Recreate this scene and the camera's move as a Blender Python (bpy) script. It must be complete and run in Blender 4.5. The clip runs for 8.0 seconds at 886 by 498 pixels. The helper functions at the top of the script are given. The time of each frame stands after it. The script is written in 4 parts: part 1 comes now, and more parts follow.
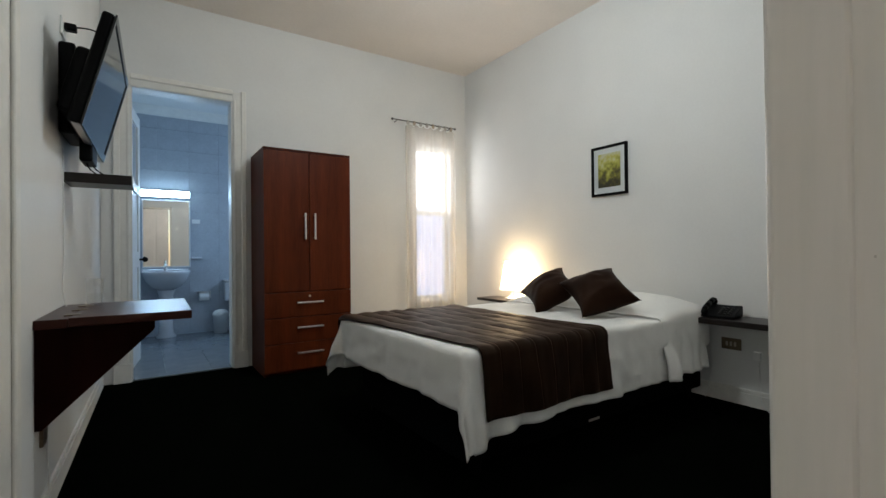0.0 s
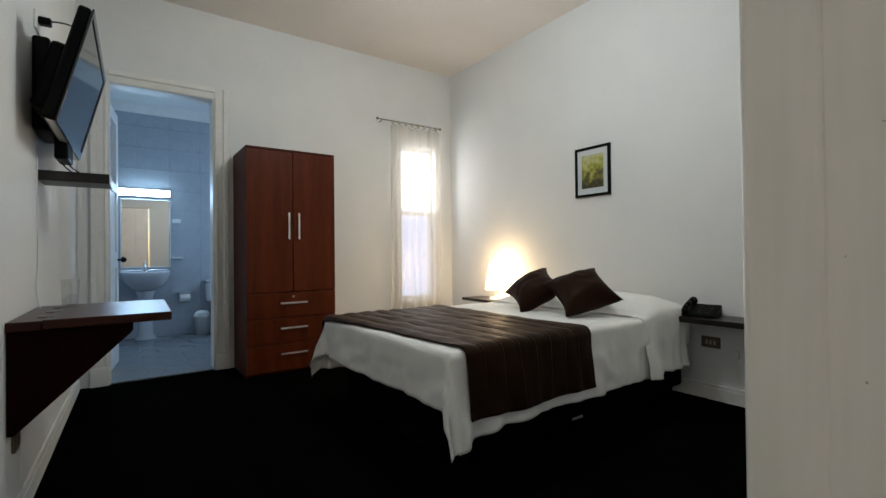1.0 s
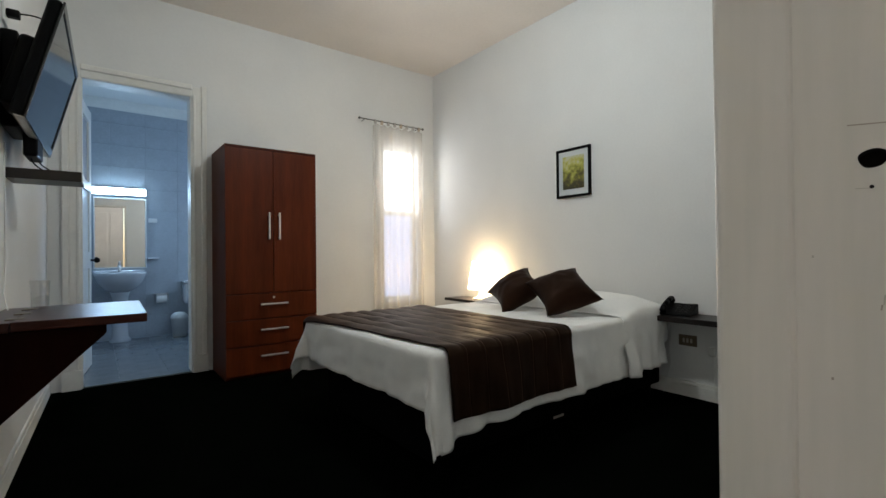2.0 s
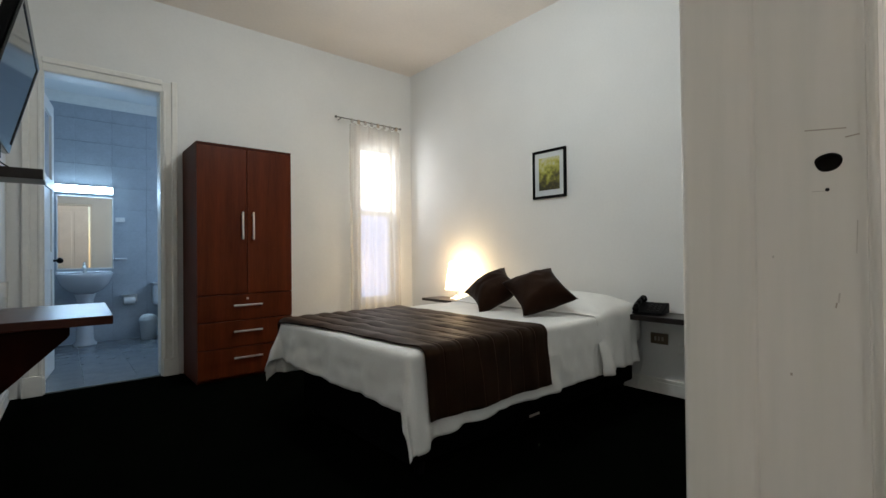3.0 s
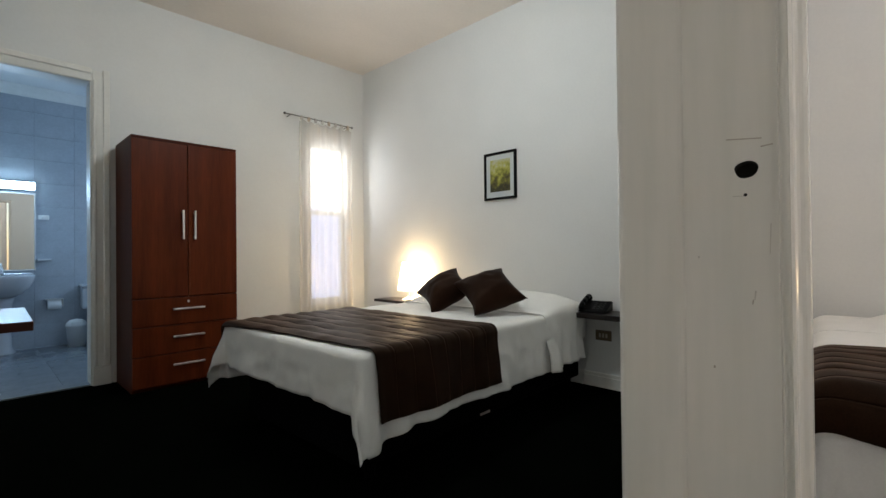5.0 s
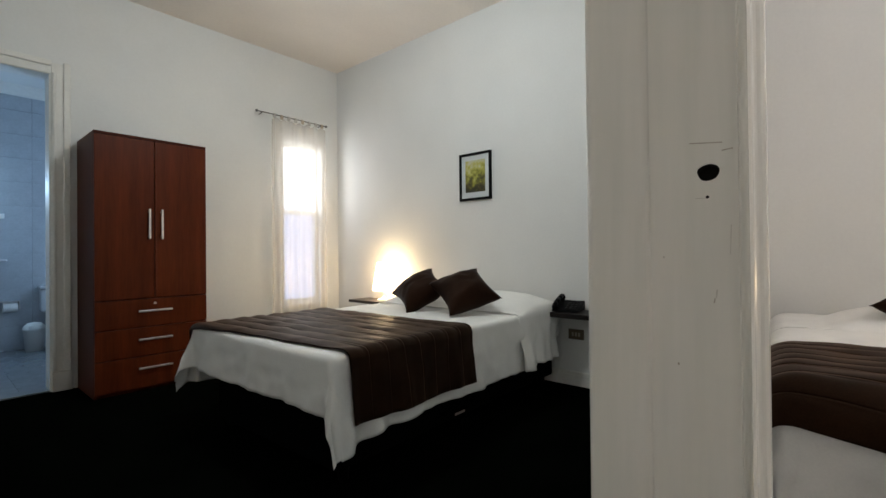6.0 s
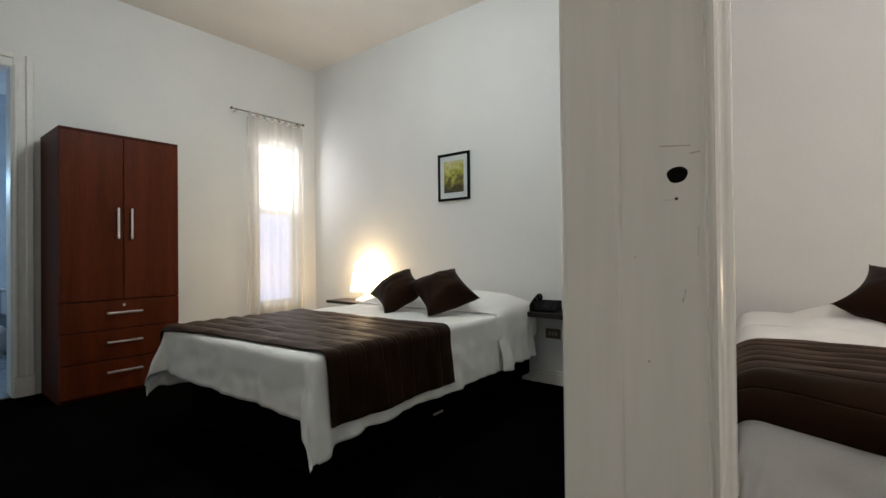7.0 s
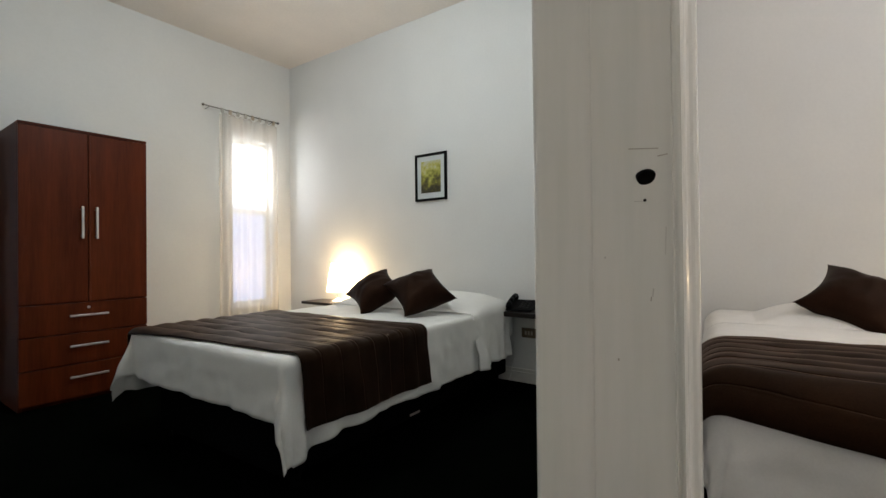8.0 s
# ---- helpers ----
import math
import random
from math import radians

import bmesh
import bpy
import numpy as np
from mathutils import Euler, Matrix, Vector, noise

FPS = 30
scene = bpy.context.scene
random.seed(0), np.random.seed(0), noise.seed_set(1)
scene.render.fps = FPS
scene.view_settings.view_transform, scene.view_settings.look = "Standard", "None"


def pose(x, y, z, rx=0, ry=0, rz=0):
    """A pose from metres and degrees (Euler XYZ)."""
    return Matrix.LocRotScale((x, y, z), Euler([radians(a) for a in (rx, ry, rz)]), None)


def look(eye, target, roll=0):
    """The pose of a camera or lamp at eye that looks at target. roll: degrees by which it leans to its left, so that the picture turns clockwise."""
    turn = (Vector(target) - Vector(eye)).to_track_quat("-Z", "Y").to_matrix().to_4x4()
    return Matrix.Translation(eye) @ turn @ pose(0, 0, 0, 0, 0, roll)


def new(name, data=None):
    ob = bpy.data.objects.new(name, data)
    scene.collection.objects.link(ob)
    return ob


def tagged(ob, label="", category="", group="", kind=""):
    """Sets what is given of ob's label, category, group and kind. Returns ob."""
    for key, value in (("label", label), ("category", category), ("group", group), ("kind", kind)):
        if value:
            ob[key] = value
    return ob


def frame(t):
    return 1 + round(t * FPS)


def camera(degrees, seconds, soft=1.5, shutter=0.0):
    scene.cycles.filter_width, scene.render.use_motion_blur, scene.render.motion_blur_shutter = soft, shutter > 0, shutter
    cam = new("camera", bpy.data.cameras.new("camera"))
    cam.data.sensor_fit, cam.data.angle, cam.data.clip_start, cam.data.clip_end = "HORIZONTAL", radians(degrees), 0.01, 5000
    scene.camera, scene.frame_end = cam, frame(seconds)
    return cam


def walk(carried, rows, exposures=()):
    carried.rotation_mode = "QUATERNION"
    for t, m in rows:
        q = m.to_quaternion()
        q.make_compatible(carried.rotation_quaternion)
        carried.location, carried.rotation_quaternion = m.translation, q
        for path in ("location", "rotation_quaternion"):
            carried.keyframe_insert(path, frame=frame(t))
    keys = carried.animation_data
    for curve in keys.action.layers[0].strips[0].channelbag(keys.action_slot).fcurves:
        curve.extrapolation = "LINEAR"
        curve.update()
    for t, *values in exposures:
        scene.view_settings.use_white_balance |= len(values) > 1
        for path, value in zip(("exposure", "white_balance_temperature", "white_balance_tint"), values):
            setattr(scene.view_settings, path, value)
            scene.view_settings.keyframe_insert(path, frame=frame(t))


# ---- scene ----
# Camera: turns on a tripod in the doorway between two bedrooms.
cam = camera(88.52, 8.0)
PATH = [
    (0, 0.0506, 0.0755, 0.963, 90.47, 0.60, -33.37),
    (0.5, 0.0515, 0.0749, 0.963, 90.47, 0.60, -34.08),
    (1, 0.0529, 0.0740, 0.963, 90.47, 0.60, -35.21),
    (1.5, 0.0541, 0.0732, 0.963, 90.47, 0.60, -36.19),
    (3, 0.0589, 0.0695, 0.963, 90.47, 0.60, -40.16),
    (3.5, 0.0605, 0.0682, 0.963, 90.47, 0.60, -41.49),
    (4, 0.0620, 0.0669, 0.963, 90.47, 0.60, -42.82),
    (4.5, 0.0638, 0.0653, 0.963, 90.47, 0.60, -44.39),
    (6, 0.0688, 0.0603, 0.963, 90.47, 0.60, -49.06),
    (6.5, 0.0702, 0.0587, 0.963, 90.47, 0.60, -50.40),
    (7, 0.0715, 0.0572, 0.963, 90.47, 0.60, -51.70),
    (7.5, 0.0727, 0.0557, 0.963, 90.47, 0.60, -52.93),
    (8, 0.0742, 0.0538, 0.963, 90.47, 0.60, -54.53),
]
walk(cam, [(t, pose(*p)) for t, *p in PATH], exposures=[(0.0, -0.06), (8.0, -0.04)])

# ---- light ----
world = bpy.data.worlds.new("sky")
scene.world = world
world.use_nodes = True
wn = world.node_tree
sky = wn.nodes.new("ShaderNodeTexSky")
sky.sky_type = "NISHITA"
sky.sun_disc = False
sky.sun_elevation = radians(35)
sky.sun_rotation = radians(150)
wn.nodes["Background"].inputs["Strength"].default_value = 0.12
wn.links.new(sky.outputs["Color"], wn.nodes["Background"].inputs["Color"])


def lamp(name, kind, m, power, color, size=None, size_y=None):
    data = bpy.data.lights.new(name, kind)
    data.energy, data.color = power, color
    if kind == "AREA":
        data.shape, data.size, data.size_y = "RECTANGLE", size, size_y
    elif kind == "SUN":
        data.angle = radians(size)
    else:
        data.shadow_soft_size = size
    ob = new(name, data)
    ob.matrix_world = m
    return ob


LAMP_1, LAMP_2 = (1.50, 2.06), (1.72, -1.70)
lamp("sun", "SUN", look((0, 0, 0), (0.5, -0.6, -0.6)), 2.0, (1.0, 0.95, 0.88), 0.5)
# globes of the two ceiling lamps
lamp("ceiling_bulb", "POINT", pose(*LAMP_1, 2.60), 36.5, (0.875, 0.97, 1.0), 0.07)
# the second one is assumed, unseen, added to light the second bedroom
lamp("ceiling_bulb", "POINT", pose(*LAMP_2, 2.60), 48, (0.98, 0.97, 0.98), 0.07)
# daylight in the narrow window, upper and lower light
lamp("upper_daylight", "AREA", look((2.725, 4.308 + 0.146, 1.76), (2.725, 0, 1.76)), 9, (0.97, 0.98, 1.0), 0.36, 0.64)
lamp("lower_daylight", "AREA", look((2.725, 4.308 + 0.146, 0.93), (2.725, 0, 0.93)), 2.2, (0.80, 0.86, 1.0), 0.36, 0.88)
# tube over the bathroom mirror
lamp("tube_light", "AREA", look((0.275, 6.445, 1.705), (0.275, 5.2, 0.95)), 9, (0.43, 0.69, 1.0), 0.48, 0.06)
# added blue light, as from an assumed bathroom window out of view
lamp("bathroom_added_light", "AREA", look((2.05, 5.35, 1.65), (0.0, 5.55, 1.45)), 13, (0.42, 0.66, 1.0), 0.66, 0.86)
# bulb of the bedside lamp
lamp("bedside_bulb", "POINT", pose(3.02, 3.39, 0.735), 72, (1.0, 0.74, 0.43), 0.045)
lamp("second_bedside_bulb", "POINT", pose(3.00, -1.15, 0.765), 34, (1.0, 0.74, 0.43), 0.045)


# ---- materials ----
def material(name, color, rough=0.5, metal=0.0, vary=0.08, scale=8.0, fine=90.0, bump=0.15, depth=0.002, stretch=(1, 1, 1), second=None, spec=0.5, **more):
    """A surface with broad variation, fine grain and a little relief; second: the colour that the grain mixes in."""
    m = bpy.data.materials.new(name)
    m.use_nodes = True
    nt = m.node_tree
    b = nt.nodes["Principled BSDF"]
    co = nt.nodes.new("ShaderNodeTexCoord")
    mp = nt.nodes.new("ShaderNodeMapping")
    mp.inputs["Scale"].default_value = stretch
    nt.links.new(co.outputs["Object"], mp.inputs["Vector"])
    big = nt.nodes.new("ShaderNodeTexNoise")
    big.inputs["Scale"].default_value, big.inputs["Detail"].default_value = scale, 5
    small = nt.nodes.new("ShaderNodeTexNoise")
    small.inputs["Scale"].default_value, small.inputs["Detail"].default_value = fine, 4
    nt.links.new(mp.outputs[0], big.inputs["Vector"])
    nt.links.new(mp.outputs[0], small.inputs["Vector"])
    mixn = nt.nodes.new("ShaderNodeMix")
    mixn.data_type = "FLOAT"
    mixn.inputs[0].default_value = 0.4
    nt.links.new(big.outputs[0], mixn.inputs[2])
    nt.links.new(small.outputs[0], mixn.inputs[3])
    ramp = nt.nodes.new("ShaderNodeValToRGB")
    dark = second if second else tuple(c * (1 - 2 * vary) for c in color)
    lite = color if second else tuple(min(1, c * (1 + vary)) for c in color)
    ramp.color_ramp.elements[0].color, ramp.color_ramp.elements[0].position = (*dark, 1), 0.32
    ramp.color_ramp.elements[1].color, ramp.color_ramp.elements[1].position = (*lite, 1), 0.66
    nt.links.new(mixn.outputs[0], ramp.inputs[0])
    nt.links.new(ramp.outputs[0], b.inputs["Base Color"])
    b.inputs["Roughness"].default_value, b.inputs["Metallic"].default_value = rough, metal
    b.inputs["Specular IOR Level"].default_value = spec
    bp = nt.nodes.new("ShaderNodeBump")
    bp.inputs["Strength"].default_value, bp.inputs["Distance"].default_value = bump, depth
    nt.links.new(mixn.outputs[0], bp.inputs["Height"])
    nt.links.new(bp.outputs[0], b.inputs["Normal"])
    for key, value in more.items():
        b.inputs[key.replace("_", " ")].default_value = value
    return m


WALL = material("wall_paint", (0.74, 0.74, 0.725), 0.62, vary=0.02, scale=2.5, fine=60, bump=0.25, depth=0.002)
CEIL = material("ceiling_paint", (0.81, 0.75, 0.69), 0.7, vary=0.03, scale=2, fine=40, bump=0.15)
TRIM = material("white_gloss_paint", (0.77, 0.755, 0.71), 0.5, vary=0.04, scale=5, fine=30, bump=0.2, depth=0.001)
CARPET = material("black_carpet", (0.0021, 0.0027, 0.0019), 0.95, second=(0.0007, 0.0009, 0.0007), scale=5, fine=320, bump=0.9, depth=0.006, spec=0.0)
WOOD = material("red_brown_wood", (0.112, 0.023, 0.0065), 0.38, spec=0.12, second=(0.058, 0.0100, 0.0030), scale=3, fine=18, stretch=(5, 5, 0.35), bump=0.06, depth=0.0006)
# same wood, darkened: the weaker light on the side panels is in the colour
WOOD_SHADED = material("red_brown_wood_shaded", (0.075, 0.017, 0.007), 0.42, spec=0.07, second=(0.045, 0.009, 0.004), scale=3, fine=18, stretch=(5, 5, 0.35), bump=0.06, depth=0.0006)
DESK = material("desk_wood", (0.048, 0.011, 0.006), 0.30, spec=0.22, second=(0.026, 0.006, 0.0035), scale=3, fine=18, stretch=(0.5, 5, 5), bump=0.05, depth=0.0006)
DARKWOOD = material("black_brown_wood", (0.010, 0.006, 0.005), 0.35, spec=0.35, vary=0.2, scale=4, fine=25, stretch=(5, 0.5, 5), bump=0.06, depth=0.0006)
BLACKP = material("black_plastic", (0.002, 0.002, 0.0023), 0.45, spec=0.08, vary=0.1, fine=200, bump=0.08, depth=0.0005)
SCREEN = material("dark_screen", (0.012, 0.014, 0.018), 0.08, vary=0.05, bump=0.0)
CHROME = material("brushed_metal", (0.70, 0.68, 0.65), 0.45, 1.0, vary=0.05, scale=20, fine=200, bump=0.05, depth=0.0003)
LINEN = material("white_linen", (0.82, 0.81, 0.78), 0.85, vary=0.03, scale=10, fine=150, bump=0.35, depth=0.003, spec=0.2)
RUNNER = material("brown_quilt", (0.0155, 0.0072, 0.0036), 0.55, vary=0.3, scale=7, fine=220, bump=0.35, depth=0.002, spec=0.10, Specular_Tint=(1.0, 0.6, 0.4, 1.0), Sheen_Weight=0.13, Sheen_Roughness=0.3, Sheen_Tint=(0.85, 0.50, 0.33, 1.0))
CUSHION = material("brown_cushion_cloth", (0.0165, 0.0074, 0.0045), 0.55, vary=0.25, scale=9, fine=300, bump=0.4, depth=0.0015, spec=0.10, Specular_Tint=(1.0, 0.58, 0.4, 1.0))
BASE = material("black_bed_cloth", (0.002, 0.002, 0.002), 0.9, vary=0.2, fine=300, bump=0.3, spec=0.03)
PORCELAIN = material("porcelain", (0.54, 0.55, 0.57), 0.15, vary=0.01, bump=0.02)
WHITEP = material("white_plastic", (0.74, 0.74, 0.72), 0.35, vary=0.02, bump=0.03)
BATHWALL = material("bathroom_wall_grout", (0.41, 0.445, 0.48), 0.5, vary=0.05, scale=6, bump=0.1)
TILE = material("pale_blue_tile", (0.42, 0.46, 0.50), 0.16, vary=0.06, scale=9, fine=60, bump=0.04, depth=0.0006)
FTILE = material("grey_floor_tile", (0.17, 0.185, 0.20), 0.22, vary=0.1, scale=8, fine=60, bump=0.06, depth=0.0006)
WORN = material("worn_gloss_paint", (0.84, 0.80, 0.74), 0.22, second=(0.75, 0.73, 0.665), scale=26, fine=70, bump=0.3, depth=0.0012, stretch=(1, 1, 0.07))
SCUFF = material("scuff", (0.46, 0.40, 0.33), 0.6, vary=0.1)
SMUDGE = material("smudge", (0.60, 0.56, 0.50), 0.5, vary=0.1)
DARK = material("dark_hole", (0.012, 0.009, 0.007), 0.9, vary=0.1)
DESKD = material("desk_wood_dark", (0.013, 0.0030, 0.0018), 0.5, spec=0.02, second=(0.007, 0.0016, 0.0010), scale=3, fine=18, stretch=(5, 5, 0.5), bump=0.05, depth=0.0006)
GLOSSB = material("gloss_black_plastic", (0.008, 0.008, 0.009), 0.12, vary=0.05, bump=0.02)
KEYTOP = material("grey_keys", (0.009, 0.009, 0.009), 0.5, vary=0.05)
BRONZE = material("bronze_plate", (0.16, 0.12, 0.075), 0.35, 0.5, vary=0.08, fine=150, bump=0.04)
IRON = material("dark_iron", (0.10, 0.095, 0.09), 0.4, 0.7, vary=0.1, fine=100, bump=0.1, depth=0.0005)
MOUNT = material("mount_card", (0.62, 0.65, 0.66), 0.5, vary=0.01, fine=200, bump=0.05)
FROST = material("frosted_glass", (0.40, 0.43, 0.46), 0.25, vary=0.03, bump=0.1)


def shader(name):
    m = bpy.data.materials.new(name)
    m.use_nodes = True
    nt = m.node_tree
    out = nt.nodes["Material Output"]
    nt.nodes.remove(nt.nodes["Principled BSDF"])
    return m, nt, out


def sheer(name, color, clear, through_share):
    """Thin cloth: part clear, part glowing through, part matt."""
    m, nt, out = shader(name)
    df, tl, tp = (nt.nodes.new(k) for k in ("ShaderNodeBsdfDiffuse", "ShaderNodeBsdfTranslucent", "ShaderNodeBsdfTransparent"))
    for q in (df, tl):
        q.inputs["Color"].default_value = (*color, 1)
    co, wv = nt.nodes.new("ShaderNodeTexCoord"), nt.nodes.new("ShaderNodeTexNoise")
    wv.inputs["Scale"].default_value = 14
    nt.links.new(co.outputs["Object"], wv.inputs["Vector"])
    rg = nt.nodes.new("ShaderNodeMapRange")
    rg.inputs["To Min"].default_value, rg.inputs["To Max"].default_value = clear * 0.96, clear * 1.04
    nt.links.new(wv.outputs[0], rg.inputs["Value"])
    a, b = nt.nodes.new("ShaderNodeMixShader"), nt.nodes.new("ShaderNodeMixShader")
    a.inputs[0].default_value = through_share
    nt.links.new(df.outputs[0], a.inputs[1]), nt.links.new(tl.outputs[0], a.inputs[2])
    nt.links.new(rg.outputs[0], b.inputs[0])
    nt.links.new(a.outputs[0], b.inputs[1]), nt.links.new(tp.outputs[0], b.inputs[2])
    nt.links.new(b.outputs[0], out.inputs["Surface"])
    return m


def glow(name, color, strength):
    m, nt, out = shader(name)
    e = nt.nodes.new("ShaderNodeEmission")
    e.inputs["Color"].default_value, e.inputs["Strength"].default_value = (*color, 1), strength
    nt.links.new(e.outputs[0], out.inputs["Surface"])
    return m


def thin_glass(name):
    m, nt, out = shader(name)
    tp, gl, mx = (nt.nodes.new(k) for k in ("ShaderNodeBsdfTransparent", "ShaderNodeBsdfGlossy", "ShaderNodeMixShader"))
    tp.inputs["Color"].default_value = (0.985, 0.99, 0.99, 1)
    gl.inputs["Roughness"].default_value = 0.02
    mx.inputs[0].default_value = 0.16
    nt.links.new(tp.outputs[0], mx.inputs[1]), nt.links.new(gl.outputs[0], mx.inputs[2])
    nt.links.new(mx.outputs[0], out.inputs["Surface"])
    return m


GLASS, TUMBLER = thin_glass("window_glass"), thin_glass("tumbler_glass")
SHEER = sheer("sheer_curtain", (0.72, 0.68, 0.62), 0.46, 0.16)
EDGEG = material("grey_edge_rod", (0.42, 0.42, 0.41), 0.5, vary=0.05)
TABS = sheer("tab_cloth", (0.52, 0.43, 0.33), 0.15, 0.3)
SHADE = sheer("lamp_shade", (0.92, 0.87, 0.76), 0.18, 0.88)
BULB = glow("bulb_glow", (1.0, 0.72, 0.40), 40)
SKYGLOW = glow("bright_sky", (0.96, 0.98, 1.0), 4.0)
# glow put behind the lower window light in place of a view
LOWGLOW = glow("lower_light_glow", (0.68, 0.73, 1.0), 2.0)
TUBE = glow("tube_glow", (0.50, 0.76, 1.0), 34)
MIRROR = material("mirror_silver", (0.86, 0.88, 0.88), 0.015, 1.0, vary=0.0, bump=0.0)


def print_material():
    m = bpy.data.materials.new("flower_print")
    m.use_nodes = True
    nt = m.node_tree
    b = nt.nodes["Principled BSDF"]
    co = nt.nodes.new("ShaderNodeTexCoord")
    n1, n2, ad, rp = nt.nodes.new("ShaderNodeTexNoise"), nt.nodes.new("ShaderNodeSeparateXYZ"), nt.nodes.new("ShaderNodeMath"), nt.nodes.new("ShaderNodeValToRGB")
    n1.inputs["Scale"].default_value, n1.inputs["Detail"].default_value = 26, 6
    nt.links.new(co.outputs["Object"], n1.inputs["Vector"]), nt.links.new(co.outputs["Object"], n2.inputs[0])
    ad.operation = "MULTIPLY_ADD"
    ad.inputs[1].default_value = 2.2
    nt.links.new(n2.outputs["Z"], ad.inputs[0]), nt.links.new(n1.outputs[0], ad.inputs[2])
    e = rp.color_ramp.elements
    e[0].color, e[0].position = (0.045, 0.04, 0.02, 1), 0.25
    e[1].color, e[1].position = (0.52, 0.52, 0.36, 1), 0.85
    for p, c in ((0.40, (0.14, 0.13, 0.03, 1)), (0.52, (0.30, 0.30, 0.05, 1)), (0.66, (0.46, 0.44, 0.12, 1))):
        q = e.new(p)
        q.color = c
    nt.links.new(ad.outputs[0], rp.inputs[0]), nt.links.new(rp.outputs[0], b.inputs["Base Color"])
    b.inputs["Roughness"].default_value = 0.3
    return m


PRINT = print_material()
OUT = material("outside_paving", (0.45, 0.46, 0.52), 0.8, vary=0.08, bump=0.2)


# ---- building helpers ----
def box(bm, x0, x1, y0, y1, z0, z1, bevel=0.0, seg=2):
    m = Matrix.LocRotScale(((x0 + x1) / 2, (y0 + y1) / 2, (z0 + z1) / 2), None, (abs(x1 - x0), abs(y1 - y0), abs(z1 - z0)))
    made = bmesh.ops.create_cube(bm, size=1, matrix=m)["verts"]
    if bevel:
        edges = list({e for v in made for e in v.link_edges})
        bmesh.ops.bevel(bm, geom=edges, offset=bevel, segments=seg, profile=0.5, affect="EDGES")
    return bm


def tube(bm, a, b, r, r2=None, n=16):
    a, b = Vector(a), Vector(b)
    q = (b - a).to_track_quat("Z", "Y").to_matrix().to_4x4()
    m = Matrix.Translation((a + b) / 2) @ q
    bmesh.ops.create_cone(bm, cap_ends=True, segments=n, radius1=r, radius2=r if r2 is None else r2, depth=(b - a).length, matrix=m)
    return bm


def revolve(bm, profile, n=28, center=(0, 0, 0), sx=1.0, sy=1.0):
    """A turned shape from (radius, height) pairs."""
    rings = []
    for r, z in profile:
        rings.append([bm.verts.new((center[0] + sx * r * math.cos(2 * math.pi * i / n), center[1] + sy * r * math.sin(2 * math.pi * i / n), center[2] + z)) for i in range(n)])
    for a, b in zip(rings, rings[1:]):
        for i in range(n):
            bm.faces.new((a[i], a[(i + 1) % n], b[(i + 1) % n], b[i]))
    for ring in (rings[0], rings[-1]):
        try:
            bm.faces.new(ring)
        except ValueError:
            pass
    return bm


def finish(bm, name, mat, smooth=False):
    bmesh.ops.recalc_face_normals(bm, faces=bm.faces)
    me = bpy.data.meshes.new(name)
    bm.to_mesh(me)
    bm.free()
    me.materials.append(mat)
    if smooth:
        for p in me.polygons:
            p.use_smooth = True
    return me


def part(name, bm, mat, parent, label="", smooth=False):
    ob = new(name, finish(bm, name, mat, smooth))
    ob.parent = parent
    return tagged(ob, label)


def thing(name, x, y, z, label, category, rz=0.0, group=""):
    ob = new(name)
    ob.empty_display_size = 0.05
    ob.matrix_world = pose(x, y, z, 0, 0, rz)
    return tagged(ob, label, category, group)


def solid(name, bm, mat, label, category="", kind="", smooth=False, m=None):
    ob = new(name, finish(bm, name, mat, smooth))
    if m:
        ob.matrix_world = m
    return tagged(ob, label, category, kind=kind)


def B():
    return bmesh.new()


def boxed(*a, **k):
    return box(B(), *a, **k)


# ---- the shell ----
XW, YB, H = 3.166, 4.308, 3.0        # headboard wall, back wall, ceiling
LEAN = -1.35                          # the wall with the television stands a little askew


def left_x(y):
    return -0.259 + 0.0236 * (y - 2.44)


bm = B()
box(bm, -0.6, -0.045, YB, YB + 0.15, 0, H)
box(bm, -0.045, 0.705, YB, YB + 0.15, 2.29, H)
box(bm, 0.705, 2.505, YB, YB + 0.15, 0, H)
box(bm, 2.505, 2.945, YB, YB + 0.15, 0, 0.45)
box(bm, 2.505, 2.945, YB, YB + 0.15, 2.12, H)
box(bm, 2.945, XW + 0.15, YB, YB + 0.15, 0, H)
solid("wall_north", bm, WALL, "white painted plaster wall with a doorway and a narrow window", "wall", "structure")
solid("wall_east", boxed(XW, XW + 0.15, -3.0, YB, 0, H), WALL, "white painted plaster wall behind the beds", "wall", "structure")
WEST = pose(left_x(2.44), 2.44, 0, 0, 0, LEAN)
bm = B()
box(bm, -0.15, 0, -5.5, -1.64, 0, H)
box(bm, -0.15, 0, -1.64, -0.80, 2.1, H)
box(bm, -0.15, 0, -0.80, 1.86, 0, H)
solid("wall_west", bm, WALL, "white painted plaster wall carrying the television", "wall", "structure", m=WEST)
bm = B()
box(bm, -0.6, -0.03, -3.15, -3.0, 0, H)
box(bm, -0.03, 0.72, -3.15, -3.0, 2.42, H)
box(bm, 0.72, XW + 0.15, -3.15, -3.0, 0, H)
solid("wall_south", bm, WALL, "white painted wall of the second bedroom", "wall", "structure")
solid("floor", boxed(-0.6, XW + 0.15, -3.15, YB + 0.02, -0.1, 0), CARPET, "black short-pile carpet floor", "floor", "structure")
solid("ceiling", boxed(-0.6, XW + 0.15, -3.15, YB + 0.15, H, H + 0.1), CEIL, "warm white painted ceiling", "ceiling", "structure")
